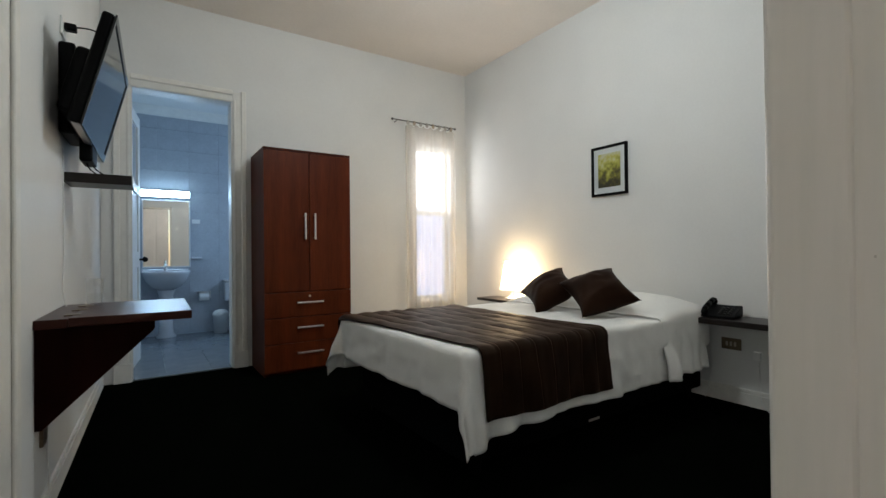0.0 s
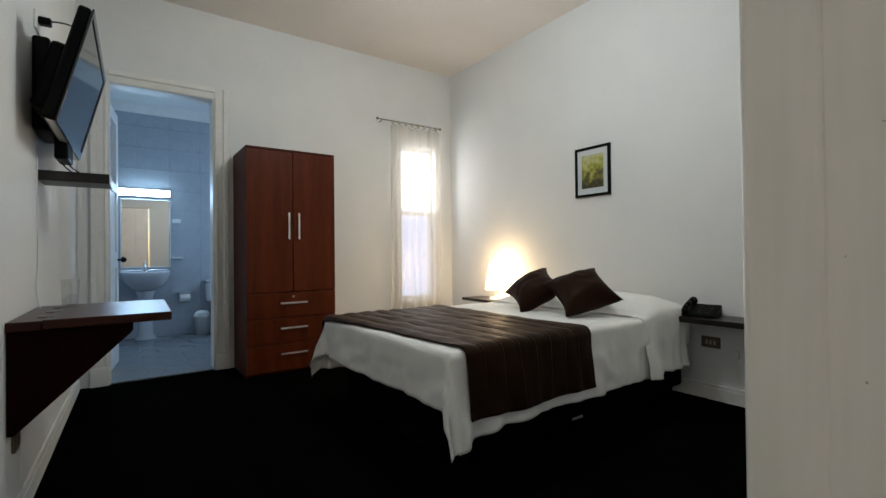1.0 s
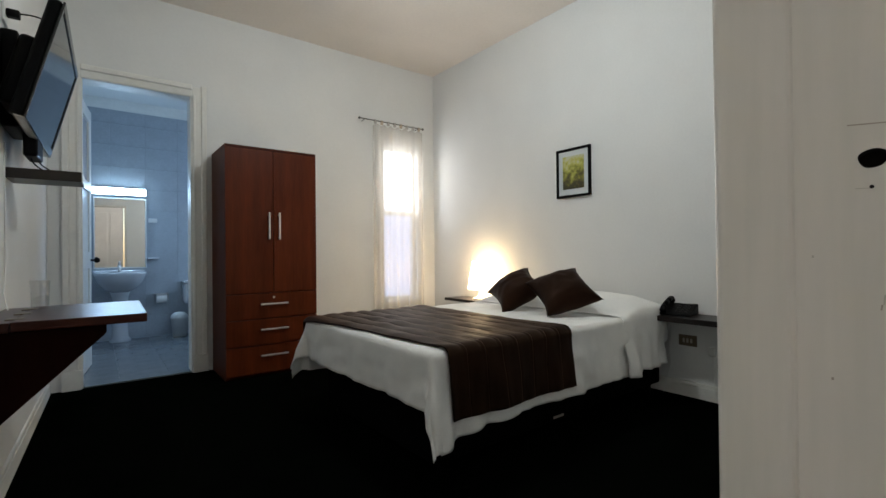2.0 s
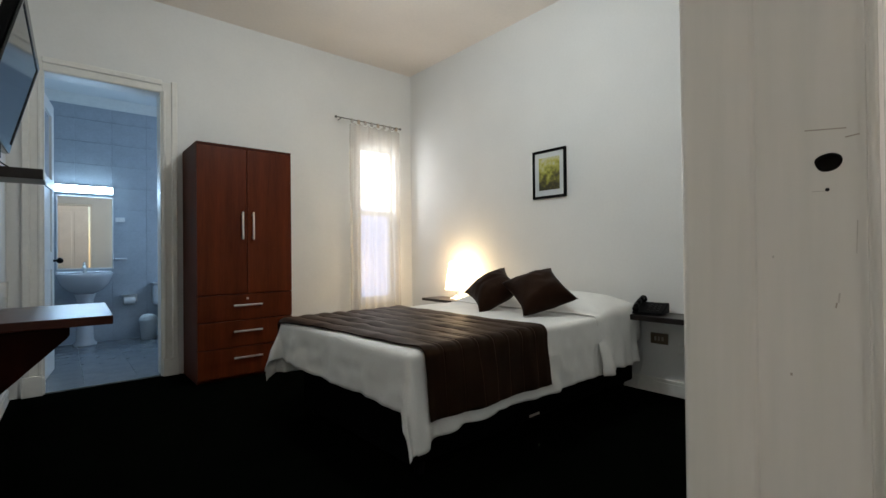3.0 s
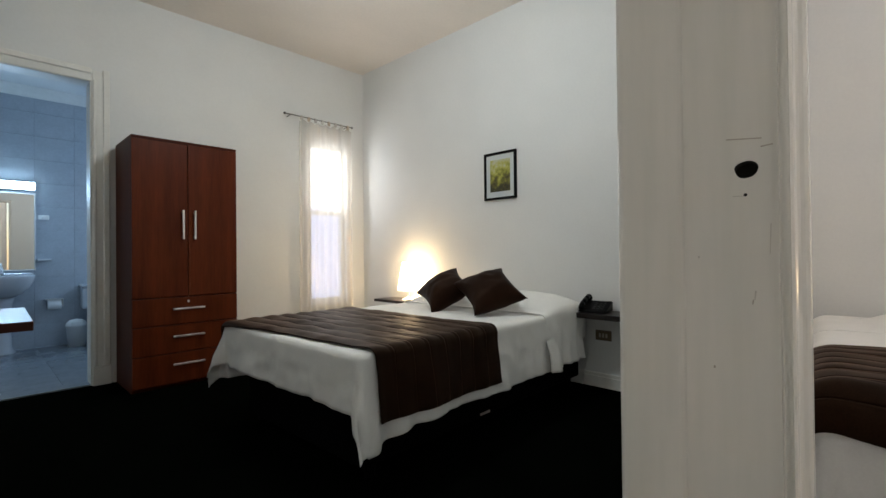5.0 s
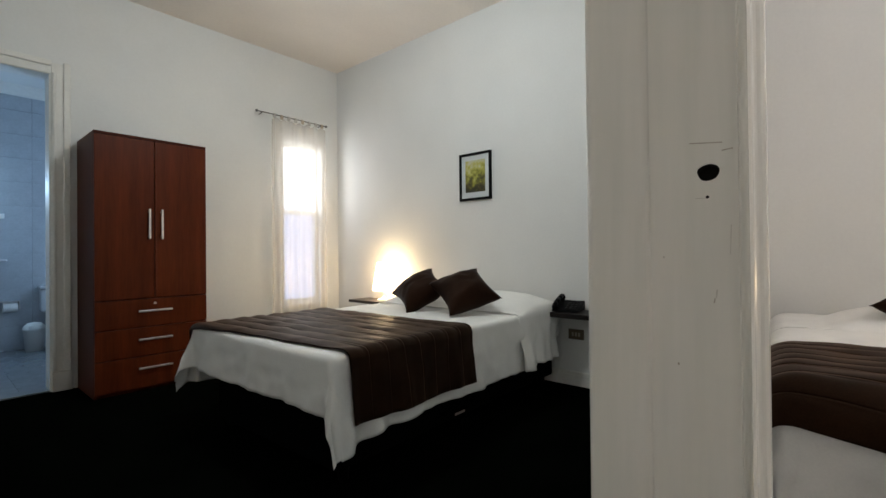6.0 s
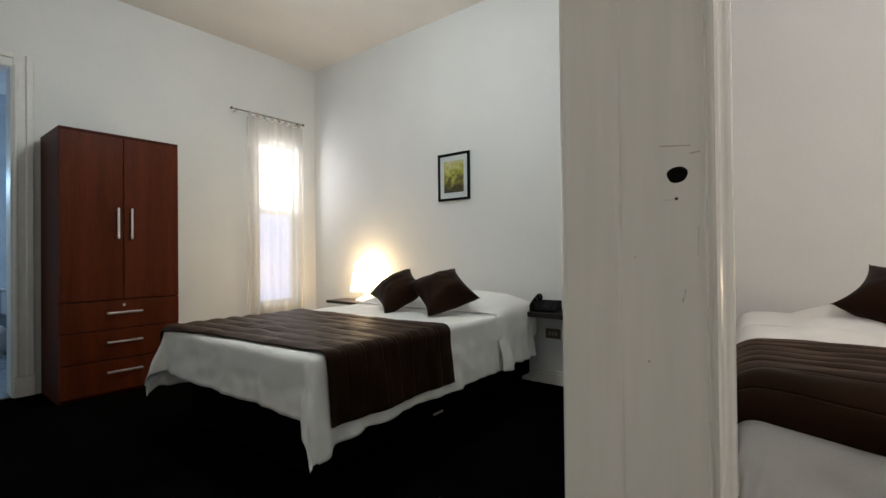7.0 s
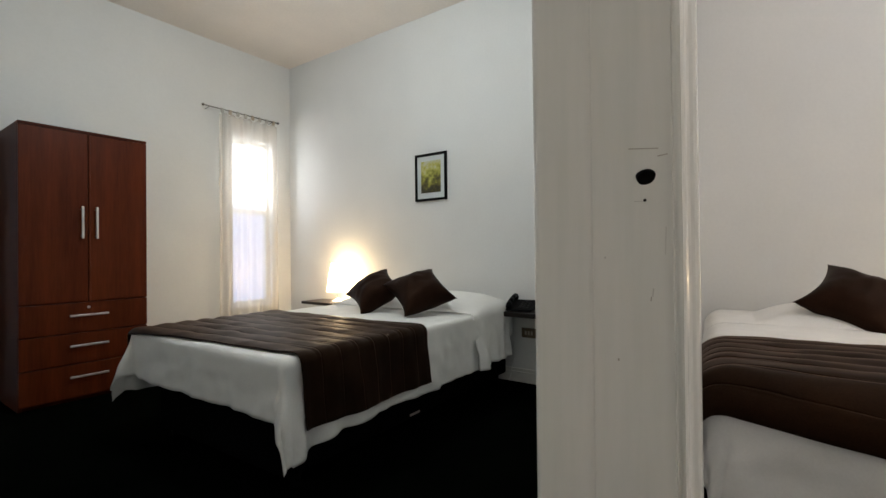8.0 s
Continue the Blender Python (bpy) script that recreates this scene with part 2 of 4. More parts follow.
solid("ground", boxed(-30, 40, -40, 50, -0.3, -0.12), OUT, "pale paved ground outside", "ground", "structure")

# partition that ends in the door jamb
PART = pose(0.586, 0.2845, 0, 0, 0, 7)
bm = B()
box(bm, 0.03, 2.66, -0.164, -0.012, 0, H)
box(bm, -0.95, 0.03, -0.164, -0.012, 2.12, H)
solid("wall_partition", bm, WALL, "white painted partition wall between the two bedrooms", "wall", "structure", m=PART)

jamb = thing("door_frame", 0.586, 0.2845, 0, "worn white gloss-painted door frame with an empty latch hole", "door frame", rz=7)
tagged(jamb, kind="structure")
# stop board, rebate face with the latch hole, casings on both sides, head
part("stop", box(B(), 0, 0.03, -0.070, 0, 0, 2.10, 0.008, 4), WORN, jamb)
bm = B()
HY, HZ, HR = -0.1255, 1.0435, 0.0095
n, ring, outer = 24, [], []
for i in range(n):
    a = 2 * math.pi * i / n
    ring.append((HY + HR * 1.06 * math.cos(a) * (1 + 0.06 * math.sin(3 * a)), HZ + HR * 0.95 * math.sin(a) * (1 + 0.07 * math.cos(2 * a + 1))))
    s = 0.018 / max(abs(math.cos(a)), abs(math.sin(a)))
    outer.append((HY + s * math.cos(a), HZ + s * math.sin(a)))
FX = 0.005
vi = [bm.verts.new((FX, *p)) for p in ring]
vo = [bm.verts.new((FX, *p)) for p in outer]
for i in range(n):
    j = (i + 1) % n
    bm.faces.new((vi[i], vi[j], vo[j], vo[i]))
for y0, y1, z0, z1 in ((-0.1465, -0.0625, 0, HZ - 0.018), (-0.1465, -0.0625, HZ + 0.018, 2.10), (-0.1465, HY - 0.018, HZ - 0.018, HZ + 0.018), (HY + 0.018, -0.0625, HZ - 0.018, HZ + 0.018)):
    bm.faces.new([bm.verts.new((FX, y, z)) for y, z in ((y0, z0), (y1, z0), (y1, z1), (y0, z1))])
part("rebate_face", bm, WORN, jamb, "scuffed white paint with a dark latch hole")
bm = B()
vi = [bm.verts.new((FX + 0.0012, *p)) for p in ring]
vd = [bm.verts.new((FX + 0.02, *p)) for p in ring]
for i in range(n):
    bm.faces.new((vi[i], vd[i], vd[(i + 1) % n], vi[(i + 1) % n]))
bm.faces.new(vd)
part("latch_hole", bm, DARK, jamb, "dark empty latch hole")
bm = tube(B(), (FX - 0.0005, HY + 0.001, HZ - 0.0255), (FX + 0.004, HY + 0.001, HZ - 0.0255), 0.0017, n=10)
part("screw_hole", bm, DARK, jamb, "small dark screw hole")
for y, z, w, h, tilt, mat in ((HY + 0.002, HZ + 0.031, 0.030, 0.0011, 5, SCUFF), (HY - 0.017, HZ + 0.022, 0.010, 0.0012, -8, SCUFF), (HY + 0.006, HZ - 0.0265, 0.012, 0.0007, 2, SMUDGE), (HY - 0.006, HZ - 0.126, 0.0013, 0.009, 6, SMUDGE), (HY - 0.004, HZ - 0.133, 0.0012, 0.005, 9, SCUFF), (HY + 0.030, HZ - 0.202, 0.0018, 0.0026, 0, SCUFF), (HY + 0.043, HZ - 0.088, 0.0016, 0.0024, 0, SMUDGE), (HY - 0.019, HZ - 0.07, 0.0008, 0.030, 2, SMUDGE)):
    sc = part("scratch", box(B(), -0.00025, 0.001, -w / 2, w / 2, -h / 2, h / 2), mat, jamb)
    sc.matrix_basis = pose(FX, y, z, tilt, 0, 0)
bm = B()
prof = [(0.0065, -0.1462), (0.0065, -0.1515), (0.0082, -0.1525), (0.0086, -0.1605), (0.0135, -0.1635), (0.019, -0.1645), (0.0235, -0.1660), (0.0275, -0.1685), (0.031, -0.172), (0.036, -0.1755), (0.044, -0.177), (0.085, -0.177), (0.085, -0.165), (0.03, -0.147)]
lo = [bm.verts.new((x, y, 0)) for x, y in prof]
hi = [bm.verts.new((x, y, 2.14)) for x, y in prof]
for i in range(len(prof)):
    j = (i + 1) % len(prof)
    bm.faces.new((lo[i], lo[j], hi[j], hi[i]))
bm.faces.new(lo[::-1]), bm.faces.new(hi)
part("casing", bm, WORN, jamb)
part("bead", tube(B(), (0.0115, -0.1567, 0), (0.0115, -0.1567, 2.14), 0.0042, n=20), WORN, jamb, "rounded bead of the casing", True)
part("head", box(B(), -0.83, 0.0, -0.16, -0.002, 2.08, 2.115, 0.003), WORN, jamb)


def skirting(name, m, length):
    bm = box(B(), 0, length, -0.016, 0, 0, 0.075)
    box(bm, 0, length, -0.012, 0, 0.075, 0.10, 0.004)
    solid(name, bm, TRIM, "white painted wooden skirting board", "baseboard", "structure", m=m)


skirting("baseboard_east", pose(XW, 4.30, 0, 0, 0, -90), 3.55)
skirting("baseboard_north", pose(0.815, YB, 0), 2.33)
skirting("baseboard_west", WEST @ pose(0, -0.57, 0, 0, 0, 90), 2.40)
skirting("baseboard_east_2", pose(XW, 0.30, 0, 0, 0, -90), 3.3)

# closed door in the west wall
d = thing("door_1", 0, 0, 0, "closed white panelled door with a wide moulded casing", "door")
d.matrix_world = WEST @ pose(0, -0.80, 0)
tagged(d, kind="structure")
part("leaf", box(B(), -0.07, -0.03, -0.84, -0.02, 0.005, 2.09, 0.003), TRIM, d)
for z0, z1 in ((0.15, 0.9), (1.05, 1.95)):
    part("panel", box(B(), -0.032, -0.02, -0.72, -0.14, z0, z1, 0.008), TRIM, d)
for y0, y1 in ((-0.02, 0.20), (-1.02, -0.84)):
    part("casing", box(B(), 0, 0.018, y0, y1, 0, 2.22, 0.005), TRIM, d)
    part("moulding", box(B(), 0.0165, 0.030, y1 - 0.06 if y0 > -0.5 else y0, y1 if y0 > -0.5 else y0 + 0.06, 0, 2.22, 0.008, 3), TRIM, d)
part("casing", box(B(), 0, 0.018, -0.838, -0.022, 2.10, 2.22, 0.005), TRIM, d)
# outside door of the second bedroom, with daylight round its leaf
d = thing("door_2", 0.345, -3.0, 0, "closed white outside door with daylight in its gaps", "door")
tagged(d, kind="structure")
part("leaf", box(B(), -0.335, 0.335, -0.10, -0.06, 0.01, 2.40, 0.003), TRIM, d)
for x0, x1 in ((-0.29, -0.03), (0.03, 0.29)):
    part("panel", box(B(), x0, x1, -0.062, -0.05, 0.2, 2.2, 0.006), TRIM, d)
for x0, x1 in ((-0.47, -0.376), (0.376, 0.47)):
    part("casing", box(B(), x0, x1, 0, 0.02, 0, 2.52, 0.004), TRIM, d)
part("casing", box(B(), -0.376, 0.376, 0, 0.02, 2.425, 2.52, 0.004), TRIM, d)

# bathroom doorway: lining and moulded casings with plinth blocks
d = thing("door_frame_bathroom", 0.30, YB, 0, "white painted moulded door frame of the bathroom", "door frame")
tagged(d, kind="structure")
for x0, x1 in ((-0.346, -0.320), (0.379, 0.402)):
    part("lining", box(B(), x0, x1, 0.001, 0.155, 0, 2.289, 0.002), TRIM, d)
part("lining", box(B(), -0.320, 0.379, 0.001, 0.155, 2.269, 2.289, 0.002), TRIM, d)
for s, x0 in ((1, 0.390), (-1, -0.331)):
    part("casing", box(B(), x0, x0 + s * 0.095, -0.014, 0, 0.14, 2.357, 0.004), TRIM, d)
    part("bead", box(B(), x0 + s * 0.066, x0 + s * 0.108, -0.028, -0.0005, 0.14, 2.370, 0.008, 3), TRIM, d)
    part("inner_bead", box(B(), x0 + s * 0.006, x0 + s * 0.026, -0.022, -0.012, 0.14, 2.289, 0.006, 3), TRIM, d)
    part("plinth_block", box(B(), x0 - s * 0.002, x0 + s * 0.112, -0.030, 0, 0, 0.14, 0.004), TRIM, d)
part("casing", box(B(), -0.331, 0.390, -0.0135, 0, 2.272, 2.357, 0.004), TRIM, d)
part("bead", box(B(), -0.333, 0.392, -0.0275, -0.0005, 2.328, 2.3695, 0.008, 3), TRIM, d)
part("threshold", box(B(), -0.320, 0.379, 0.0, 0.14, 0.0, 0.012, 0.004), FTILE, d, "grey stone threshold")

# the bathroom door stands open into the bathroom
d = thing("door_bathroom", -0.055, YB + 0.15, 0, "open white panelled bathroom door with glazed upper lights", "door", rz=-6.6)
tagged(d, kind="structure")
bm = B()
for x in ((0.0, 0.10), (0.60, 0.70)):
    box(bm, -0.04, 0, x[0], x[1], 0.012, 2.235, 0.003)
for z0, z1 in ((0.012, 0.22), (0.86, 1.0), (1.52, 1.60), (2.13, 2.235)):
    box(bm, -0.04, 0, 0.10, 0.60, z0, z1, 0.003)
part("leaf_frame", bm, TRIM, d)
part("panel", box(B(), -0.028, -0.012, 0.10, 0.60, 0.22, 0.86), TRIM, d)
part("panel", box(B(), -0.028, -0.012, 0.10, 0.60, 1.0, 1.52), TRIM, d)
part("glass_pane", box(B(), -0.024, -0.018, 0.10, 0.60, 1.60, 2.13), FROST, d, "frosted glass pane")
bm = tube(B(), (0, 0.645, 0.93), (0.028, 0.645, 0.93), 0.009)
bmesh.ops.create_uvsphere(bm, u_segments=16, v_segments=10, radius=0.024, matrix=Matrix.Translation((0.044, 0.645, 0.93)))
part("knob", bm, BLACKP, d, "black door knob", True)

# bathroom
BW = 6.53
bm = B()
box(bm, -0.6, 2.2, BW + 0.008, 6.65, 0, 2.755)
box(bm, -0.6, -0.48, YB + 0.15, BW + 0.008, 0, 2.755)
box(bm, 2.08, 2.2, YB + 0.15, 5.0, 0, 2.755)
box(bm, 2.08, 2.2, 5.7, BW + 0.008, 0, 2.755)
# below and above the opening added for the assumed window
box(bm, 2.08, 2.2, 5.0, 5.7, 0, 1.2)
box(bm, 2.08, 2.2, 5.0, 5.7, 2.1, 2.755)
bathwall = solid("wall_bathroom", bm, BATHWALL, "bathroom walls with pale blue-grey glazed tiles", "wall", "structure")
bathfloor = solid("floor_bathroom", boxed(-0.6, 2.2, YB + 0.02, 6.65, -0.1, 0.0), BATHWALL, "bathroom floor of grey glazed tiles", "floor", "structure")
solid("ceiling_bathroom", boxed(-0.6, 2.2, YB + 0.15, 6.65, 2.755, 2.85), WALL, "white painted bathroom ceiling", "ceiling", "structure")
bm = B()
cove = [(BW + 0.0005, 2.652), (BW - 0.008, 2.652), (BW - 0.022, 2.668), (BW - 0.075, 2.738), (BW - 0.085, 2.7535), (BW + 0.0005, 2.7535)]
ends = [[bm.verts.new((x, y, z)) for y, z in cove] for x in (-0.478, 2.078)]
for i in range(len(cove)):
    j = (i + 1) % len(cove)
    bm.faces.new((ends[0][i], ends[0][j], ends[1][j], ends[1][i]))
bm.faces.new(ends[0][::-1]), bm.faces.new(ends[1])
solid("trim_cornice", bm, TRIM, "white plaster cornice along the bathroom wall", "cornice", "structure")

# glowing cards outside the window: overcast sky above, an added bluish glow below
solid("backdrop_sky", boxed(2.3, 7.0, 6.9, 6.92, 1.75, 6.0), SKYGLOW, "white overcast sky outside the window", "sky", "structure")
solid("backdrop_lower_glow", boxed(2.3, 7.0, 6.9, 6.92, -0.1, 1.745), LOWGLOW, "glowing pale bluish card behind the window's lower light", "distance", "structure")
# window by the bed: a sash with two lights
w = thing("window_1", 2.725, YB + 0.07, 0.45, "narrow white sash window glowing with daylight", "window")
tagged(w, kind="structure")
bm = B()
box(bm, -0.218, -0.185, 0.0, 0.05, 0.005, 1.665, 0.004)
box(bm, 0.185, 0.218, 0.0, 0.05, 0.005, 1.665, 0.004)
box(bm, -0.185, 0.185, 0.0, 0.05, 0.005, 0.045, 0.004)
box(bm, -0.185, 0.185, 0.0, 0.05, 1.625, 1.665, 0.004)
part("window_frame", bm, TRIM, w)
part("meeting_rail", box(B(), -0.184, 0.184, -0.005, 0.045, 0.93, 0.975, 0.004), TRIM, w)
for z0, z1 in ((0.046, 0.929), (0.976, 1.624)):
    p = part("pane", box(B(), -0.184, 0.184, 0.018, 0.022, z0, z1), GLASS, w, "clear window glass")
    p.visible_shadow = False
part("window_sill", box(B(), -0.25, 0.25, -0.10, -0.002, -0.03, 0.004, 0.006), TRIM, w)

# assumed small window in the bathroom, unseen, added to carry the blue light
w = thing("assumed_window_2", 2.14, 5.35, 1.2, "assumed small white bathroom window out of view, added for its light", "window")
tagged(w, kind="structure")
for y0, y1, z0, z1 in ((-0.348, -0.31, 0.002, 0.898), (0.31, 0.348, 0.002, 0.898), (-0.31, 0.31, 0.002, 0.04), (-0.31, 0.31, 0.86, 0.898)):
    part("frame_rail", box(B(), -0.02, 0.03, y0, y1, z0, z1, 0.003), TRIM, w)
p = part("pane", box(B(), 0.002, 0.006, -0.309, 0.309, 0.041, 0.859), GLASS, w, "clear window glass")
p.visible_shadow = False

# ---- first bedroom ----
def wardrobe():
    t = thing("wardrobe", 1.190, 4.045, 0, "red-brown wooden wardrobe with two doors and three drawers", "wardrobe")
    w, dp, h = 0.357, 0.245, 1.812
    for s in (-1, 1):
        part("side_panel", box(B(), s * (w - 0.018), s * w, -dp + 0.019, dp, 0, h - 0.018, 0.0015), WOOD_SHADED, t)
    part("top_panel", box(B(), -w, w, -dp + 0.002, dp, h - 0.018, h, 0.002), WOOD_SHADED, t)
    part("back_panel", box(B(), -w + 0.018, w - 0.018, dp - 0.008, dp, 0.05, h - 0.018), WOOD_SHADED, t)
    part("bottom_panel", box(B(), -w + 0.018, w - 0.018, -dp + 0.02, dp - 0.008, 0.06, 0.078), WOOD_SHADED, t)
    part("plinth", box(B(), -w + 0.018, w - 0.018, -dp + 0.035, -dp + 0.05, 0, 0.06), WOOD_SHADED, t)
    f0, f1 = -dp, -dp + 0.018
    for s in (-1, 1):
        dr = part("door", box(B(), min(s * 0.0015, s * (w - 0.001)), max(s * 0.0015, s * (w - 0.001)), f0, f1, 0.662, h - 0.021, 0.0025), WOOD, t)
        if s > 0:
            part("door_edge", box(B(), 0.0, 0.012, f0 - 0.006, f0 + 0.001, 0.663, h - 0.022, 0.003), WOOD, dr)
        bm = B()
        x = s * 0.040 + 0.002
        box(bm, x - 0.0075, x + 0.0075, f0 - 0.034, f0 - 0.023, 1.083, 1.299, 0.004)
        for hz in (1.10, 1.28):
            tube(bm, (x, f0 - 0.025, hz), (x, f0 + 0.001, hz), 0.005, n=10)
        part("handle", bm, CHROME, dr, "long brushed metal handle")
    for z0, z1, hz in ((0.459, 0.656, 0.572), (0.253, 0.453, 0.372), (0.030, 0.247, 0.168)):
        dr = part("drawer", box(B(), -w + 0.001, w - 0.001, f0, f1, z0, z1, 0.0025), WOOD, t)
        bm = B()
        box(bm, -0.108, 0.108, f0 - 0.030, f0 - 0.020, hz - 0.007, hz + 0.007, 0.003)
        for x in (-0.09, 0.09):
            tube(bm, (x, f0 - 0.022, hz), (x, f0 + 0.001, hz), 0.005, n=10)
        part("handle", bm, CHROME, dr, "straight brushed metal handle")
        if z0 > 0.4:
            part("lock", tube(B(), (0, f0 - 0.004, 0.622), (0, f0 + 0.001, 0.622), 0.009, n=16), CHROME, dr, "small round metal lock")


wardrobe()


def cloth_mesh(name, mat, L, w, top, us, vs, rr=0.024, lift=0.0, quilt=0.0, bump=None, folds=0.02, seed=0.0, flare=0.10, thick=0.004, gap=0.0, skew=0.0, start=0.0, span=None, drip=0.0, wob=0.0, cones=(0.13, 0.24), ruffle=0.0, crease=0.75, pad=False):
    """Cloth laid over a bed (x from the foot to the head, y across) that hangs over its edges."""
    hw = w / 2
    verts, faces = [], []
    if pad:
        step = us[1] - us[0]
        us = [us[0] - step] + us + [us[-1] + step]
    for u0 in us:
        for v in vs:
            u = u0 + skew * v * (span[1] - u0) / (span[1] - span[0]) if span else u0
            s = 1 if v >= 0 else -1
            du, dv = max(0.0, -u), max(0.0, abs(v) - hw)
            pw = 2.2
            d = (du ** pw + dv ** pw) ** (1 / pw)
            cone = cones[1] if s > 0 else cones[0]
            if drip and s < 0 and dv > 0:
                d *= 1 + drip * math.exp(-(u / 0.17) ** 2) * dv / (du + dv)
            bx, by = max(u, 0.0), s * min(abs(v), hw)
            f = math.atan2(dv, du) if d > 0 else 0.0
            arc = rr * math.pi / 2
            along = (u if dv > du else v) * 6.0 + seed
            wave = noise.noise((along, seed, 0.3)) + 0.5 * noise.noise((along * 2.3, seed + 4, 0.9))
            if d <= 0:
                out, z = 0.0, 0.0
            elif d < arc:
                out, z = rr * math.sin(d / rr), -rr * (1 - math.cos(d / rr))
            else:
                k = d - arc
                corner = max(0.0, math.sin(2 * f)) ** (0.9 if s > 0 else crease)
                out = rr + k * flare + (ruffle * math.sin(2 * math.pi * u / 0.16) * math.exp(-((u - 0.12) / 0.18) ** 2) * min(1.0, max(0.0, (k - 0.22) / 0.1)) if s < 0 and u > 0 else 0.0) + folds * 2.2 * wave * min(1, k / 0.25) + corner * k * cone
                z = -rr - k * math.sqrt(max(0.2, 1 - (flare + cone * corner) ** 2))
            out += gap * min(1.0, d / arc)
            x = bx - out * math.cos(f)
            y = by + s * out * math.sin(f)
            zz = top + lift + z
            if bump:
                zz += bump(u, v) * max(0.0, 1 - d / 0.35)
            if quilt:
                q = abs(math.sin(math.pi * (u0 - start + wob * noise.noise((v * 2.6, seed, 1.7))) / quilt)) ** 0.8
                flat = 1.0 if d < arc else 0.35
                e = 0.0065 * q * flat + 0.005 * noise.noise((u * 5, v * 7, seed)) + 0.0035 * noise.noise((u * 16, v * 5, seed + 2)) + 0.002 * noise.noise((u * 20, v * 13, seed))
                if d < arc:
                    zz += e
                else:
                    y += s * e * math.sin(f)
                    x -= e * math.cos(f)
            else:
                zz += 0.004 * noise.noise((u * 5, v * 5, seed)) - 0.003 * abs(noise.noise((u * 4 + v * 3, v * 5 - u * 2, seed + 13))) + 0.0025 * noise.noise((u * 14, v * 9, seed + 3))
                if d >= arc:
                    cr = (0.013 * noise.noise((u * 5 + v * 3.5, v * 4 - u * 2.5, seed + 6)) + 0.006 * noise.noise((u * 11 - v * 8, v * 9 + u * 12, seed + 8))) * min(1.0, (d - arc) / 0.1)
                    cr -= 0.016 * abs(noise.noise((u * 5 + v * 6, v * 3 - u * 5, seed + 11))) * min(1.0, (d - arc) / 0.12)
                    x -= cr * math.cos(f)
                    y += s * cr * math.sin(f)
            verts.append((x, y, zz))
    nu, nv = len(us), len(vs)
    p = np.array(verts).reshape(nu, nv, 3)
    up = np.cross(np.gradient(p, axis=0), np.gradient(p, axis=1))
    up /= np.linalg.norm(up, axis=2, keepdims=True) + 1e-9
    if pad:
        p, up, nu = p[1:-1], up[1:-1], nu - 2
        verts = [tuple(q) for q in p.reshape(-1, 3)]
    off = nu * nv
    verts += [tuple(q) for q in (p + up * thick).reshape(-1, 3)]
    for i in range(nu - 1):
        for j in range(nv - 1):
            a = i * nv + j
            faces.append((a, a + 1, a + nv + 1, a + nv))
            faces.append((a + off, a + nv + off, a + nv + 1 + off, a + 1 + off))
    sheets = len(faces)
    rim = [(i * nv, (i + 1) * nv) for i in range(nu - 1)] + [((nu - 1) * nv + j, (nu - 1) * nv + j + 1) for j in range(nv - 1)]
    rim += [((i + 1) * nv + nv - 1, i * nv + nv - 1) for i in range(nu - 1)] + [(j + 1, j) for j in range(nv - 1)]
    faces += [(a, b, b + off, a + off) for a, b in rim]
    me = bpy.data.meshes.new(name)
    me.from_pydata(verts, [], faces)
    me.materials.append(mat)
    for k, f in enumerate(me.polygons):
        f.use_smooth = k < sheets
    return new(name, me)


def spaced(a, b, n):
    return [a + (b - a) * i / (n - 1) for i in range(n)]


def cushion_mesh(name, mat, size, thick, pinch=0.19, seed=0.0, n=26):
    bm = B()
    grid = {}
    for s in (1, -1):
        for i in range(n + 1):
            for j in range(n + 1):
                a, b = 2 * i / n - 1, 2 * j / n - 1
                edge = i in (0, n) or j in (0, n)
                if s < 0 and edge:
                    grid[s, i, j] = grid[1, i, j]
                    continue
                x = a * (1 - pinch * (1 - abs(b) ** 2.2)) * size / 2
                y = b * (1 - pinch * (1 - abs(a) ** 2.2)) * size / 2
                t = (max(0, 1 - abs(a) ** 2.4) * max(0, 1 - abs(b) ** 2.4)) ** 0.55
                z = s * t * thick / 2 + 0.014 * noise.noise((x * 9, y * 9, seed + s)) * t + 0.009 * noise.noise((x * 24, y * 15, seed)) * t
                grid[s, i, j] = bm.verts.new((x, y, z))
        for i in range(n):
            for j in range(n):
                q = [grid[s, i, j], grid[s, i + 1, j], grid[s, i + 1, j + 1], grid[s, i, j + 1]]
                bm.faces.new(q if s > 0 else q[::-1])
    return finish(bm, name, mat, True)


def lying(center, across, upward):
    """A pose whose x runs along across and whose y leans along upward."""
    x = Vector(across).normalized()
    y = Vector(upward)
    y = (y - x * y.dot(x)).normalized()
    m = Matrix((x, y, x.cross(y))).transposed().to_4x4()
    return Matrix.Translation(center) @ m


def bed(x, y, rz, L, w, top, label, base_label):
    t = thing("bed", x, y, 0, label, "bed", rz=rz)
    part("base", box(B(), 0.07, L - 0.01, -w / 2 + 0.08, w / 2 - 0.08, 0.055, 0.33, 0.015), BASE, t, base_label)
    part("mattress", box(B(), 0.012, L - 0.004, -w / 2 + 0.012, w / 2 - 0.012, 0.331, top - 0.006, 0.04, 3), LINEN, t, "white mattress")
    for lx in (0.14, L - 0.12):
        for ly in (-w / 2 + 0.12, w / 2 - 0.12):
            part("leg", tube(B(), (lx, ly, 0), (lx, ly, 0.06), 0.022, 0.028), BLACKP, t)
    part("base_tag", box(B(), 0.86, 0.945, -w / 2 + 0.076, -w / 2 + 0.0795, 0.075, 0.087), SCUFF, t, "small pale label")
    return t


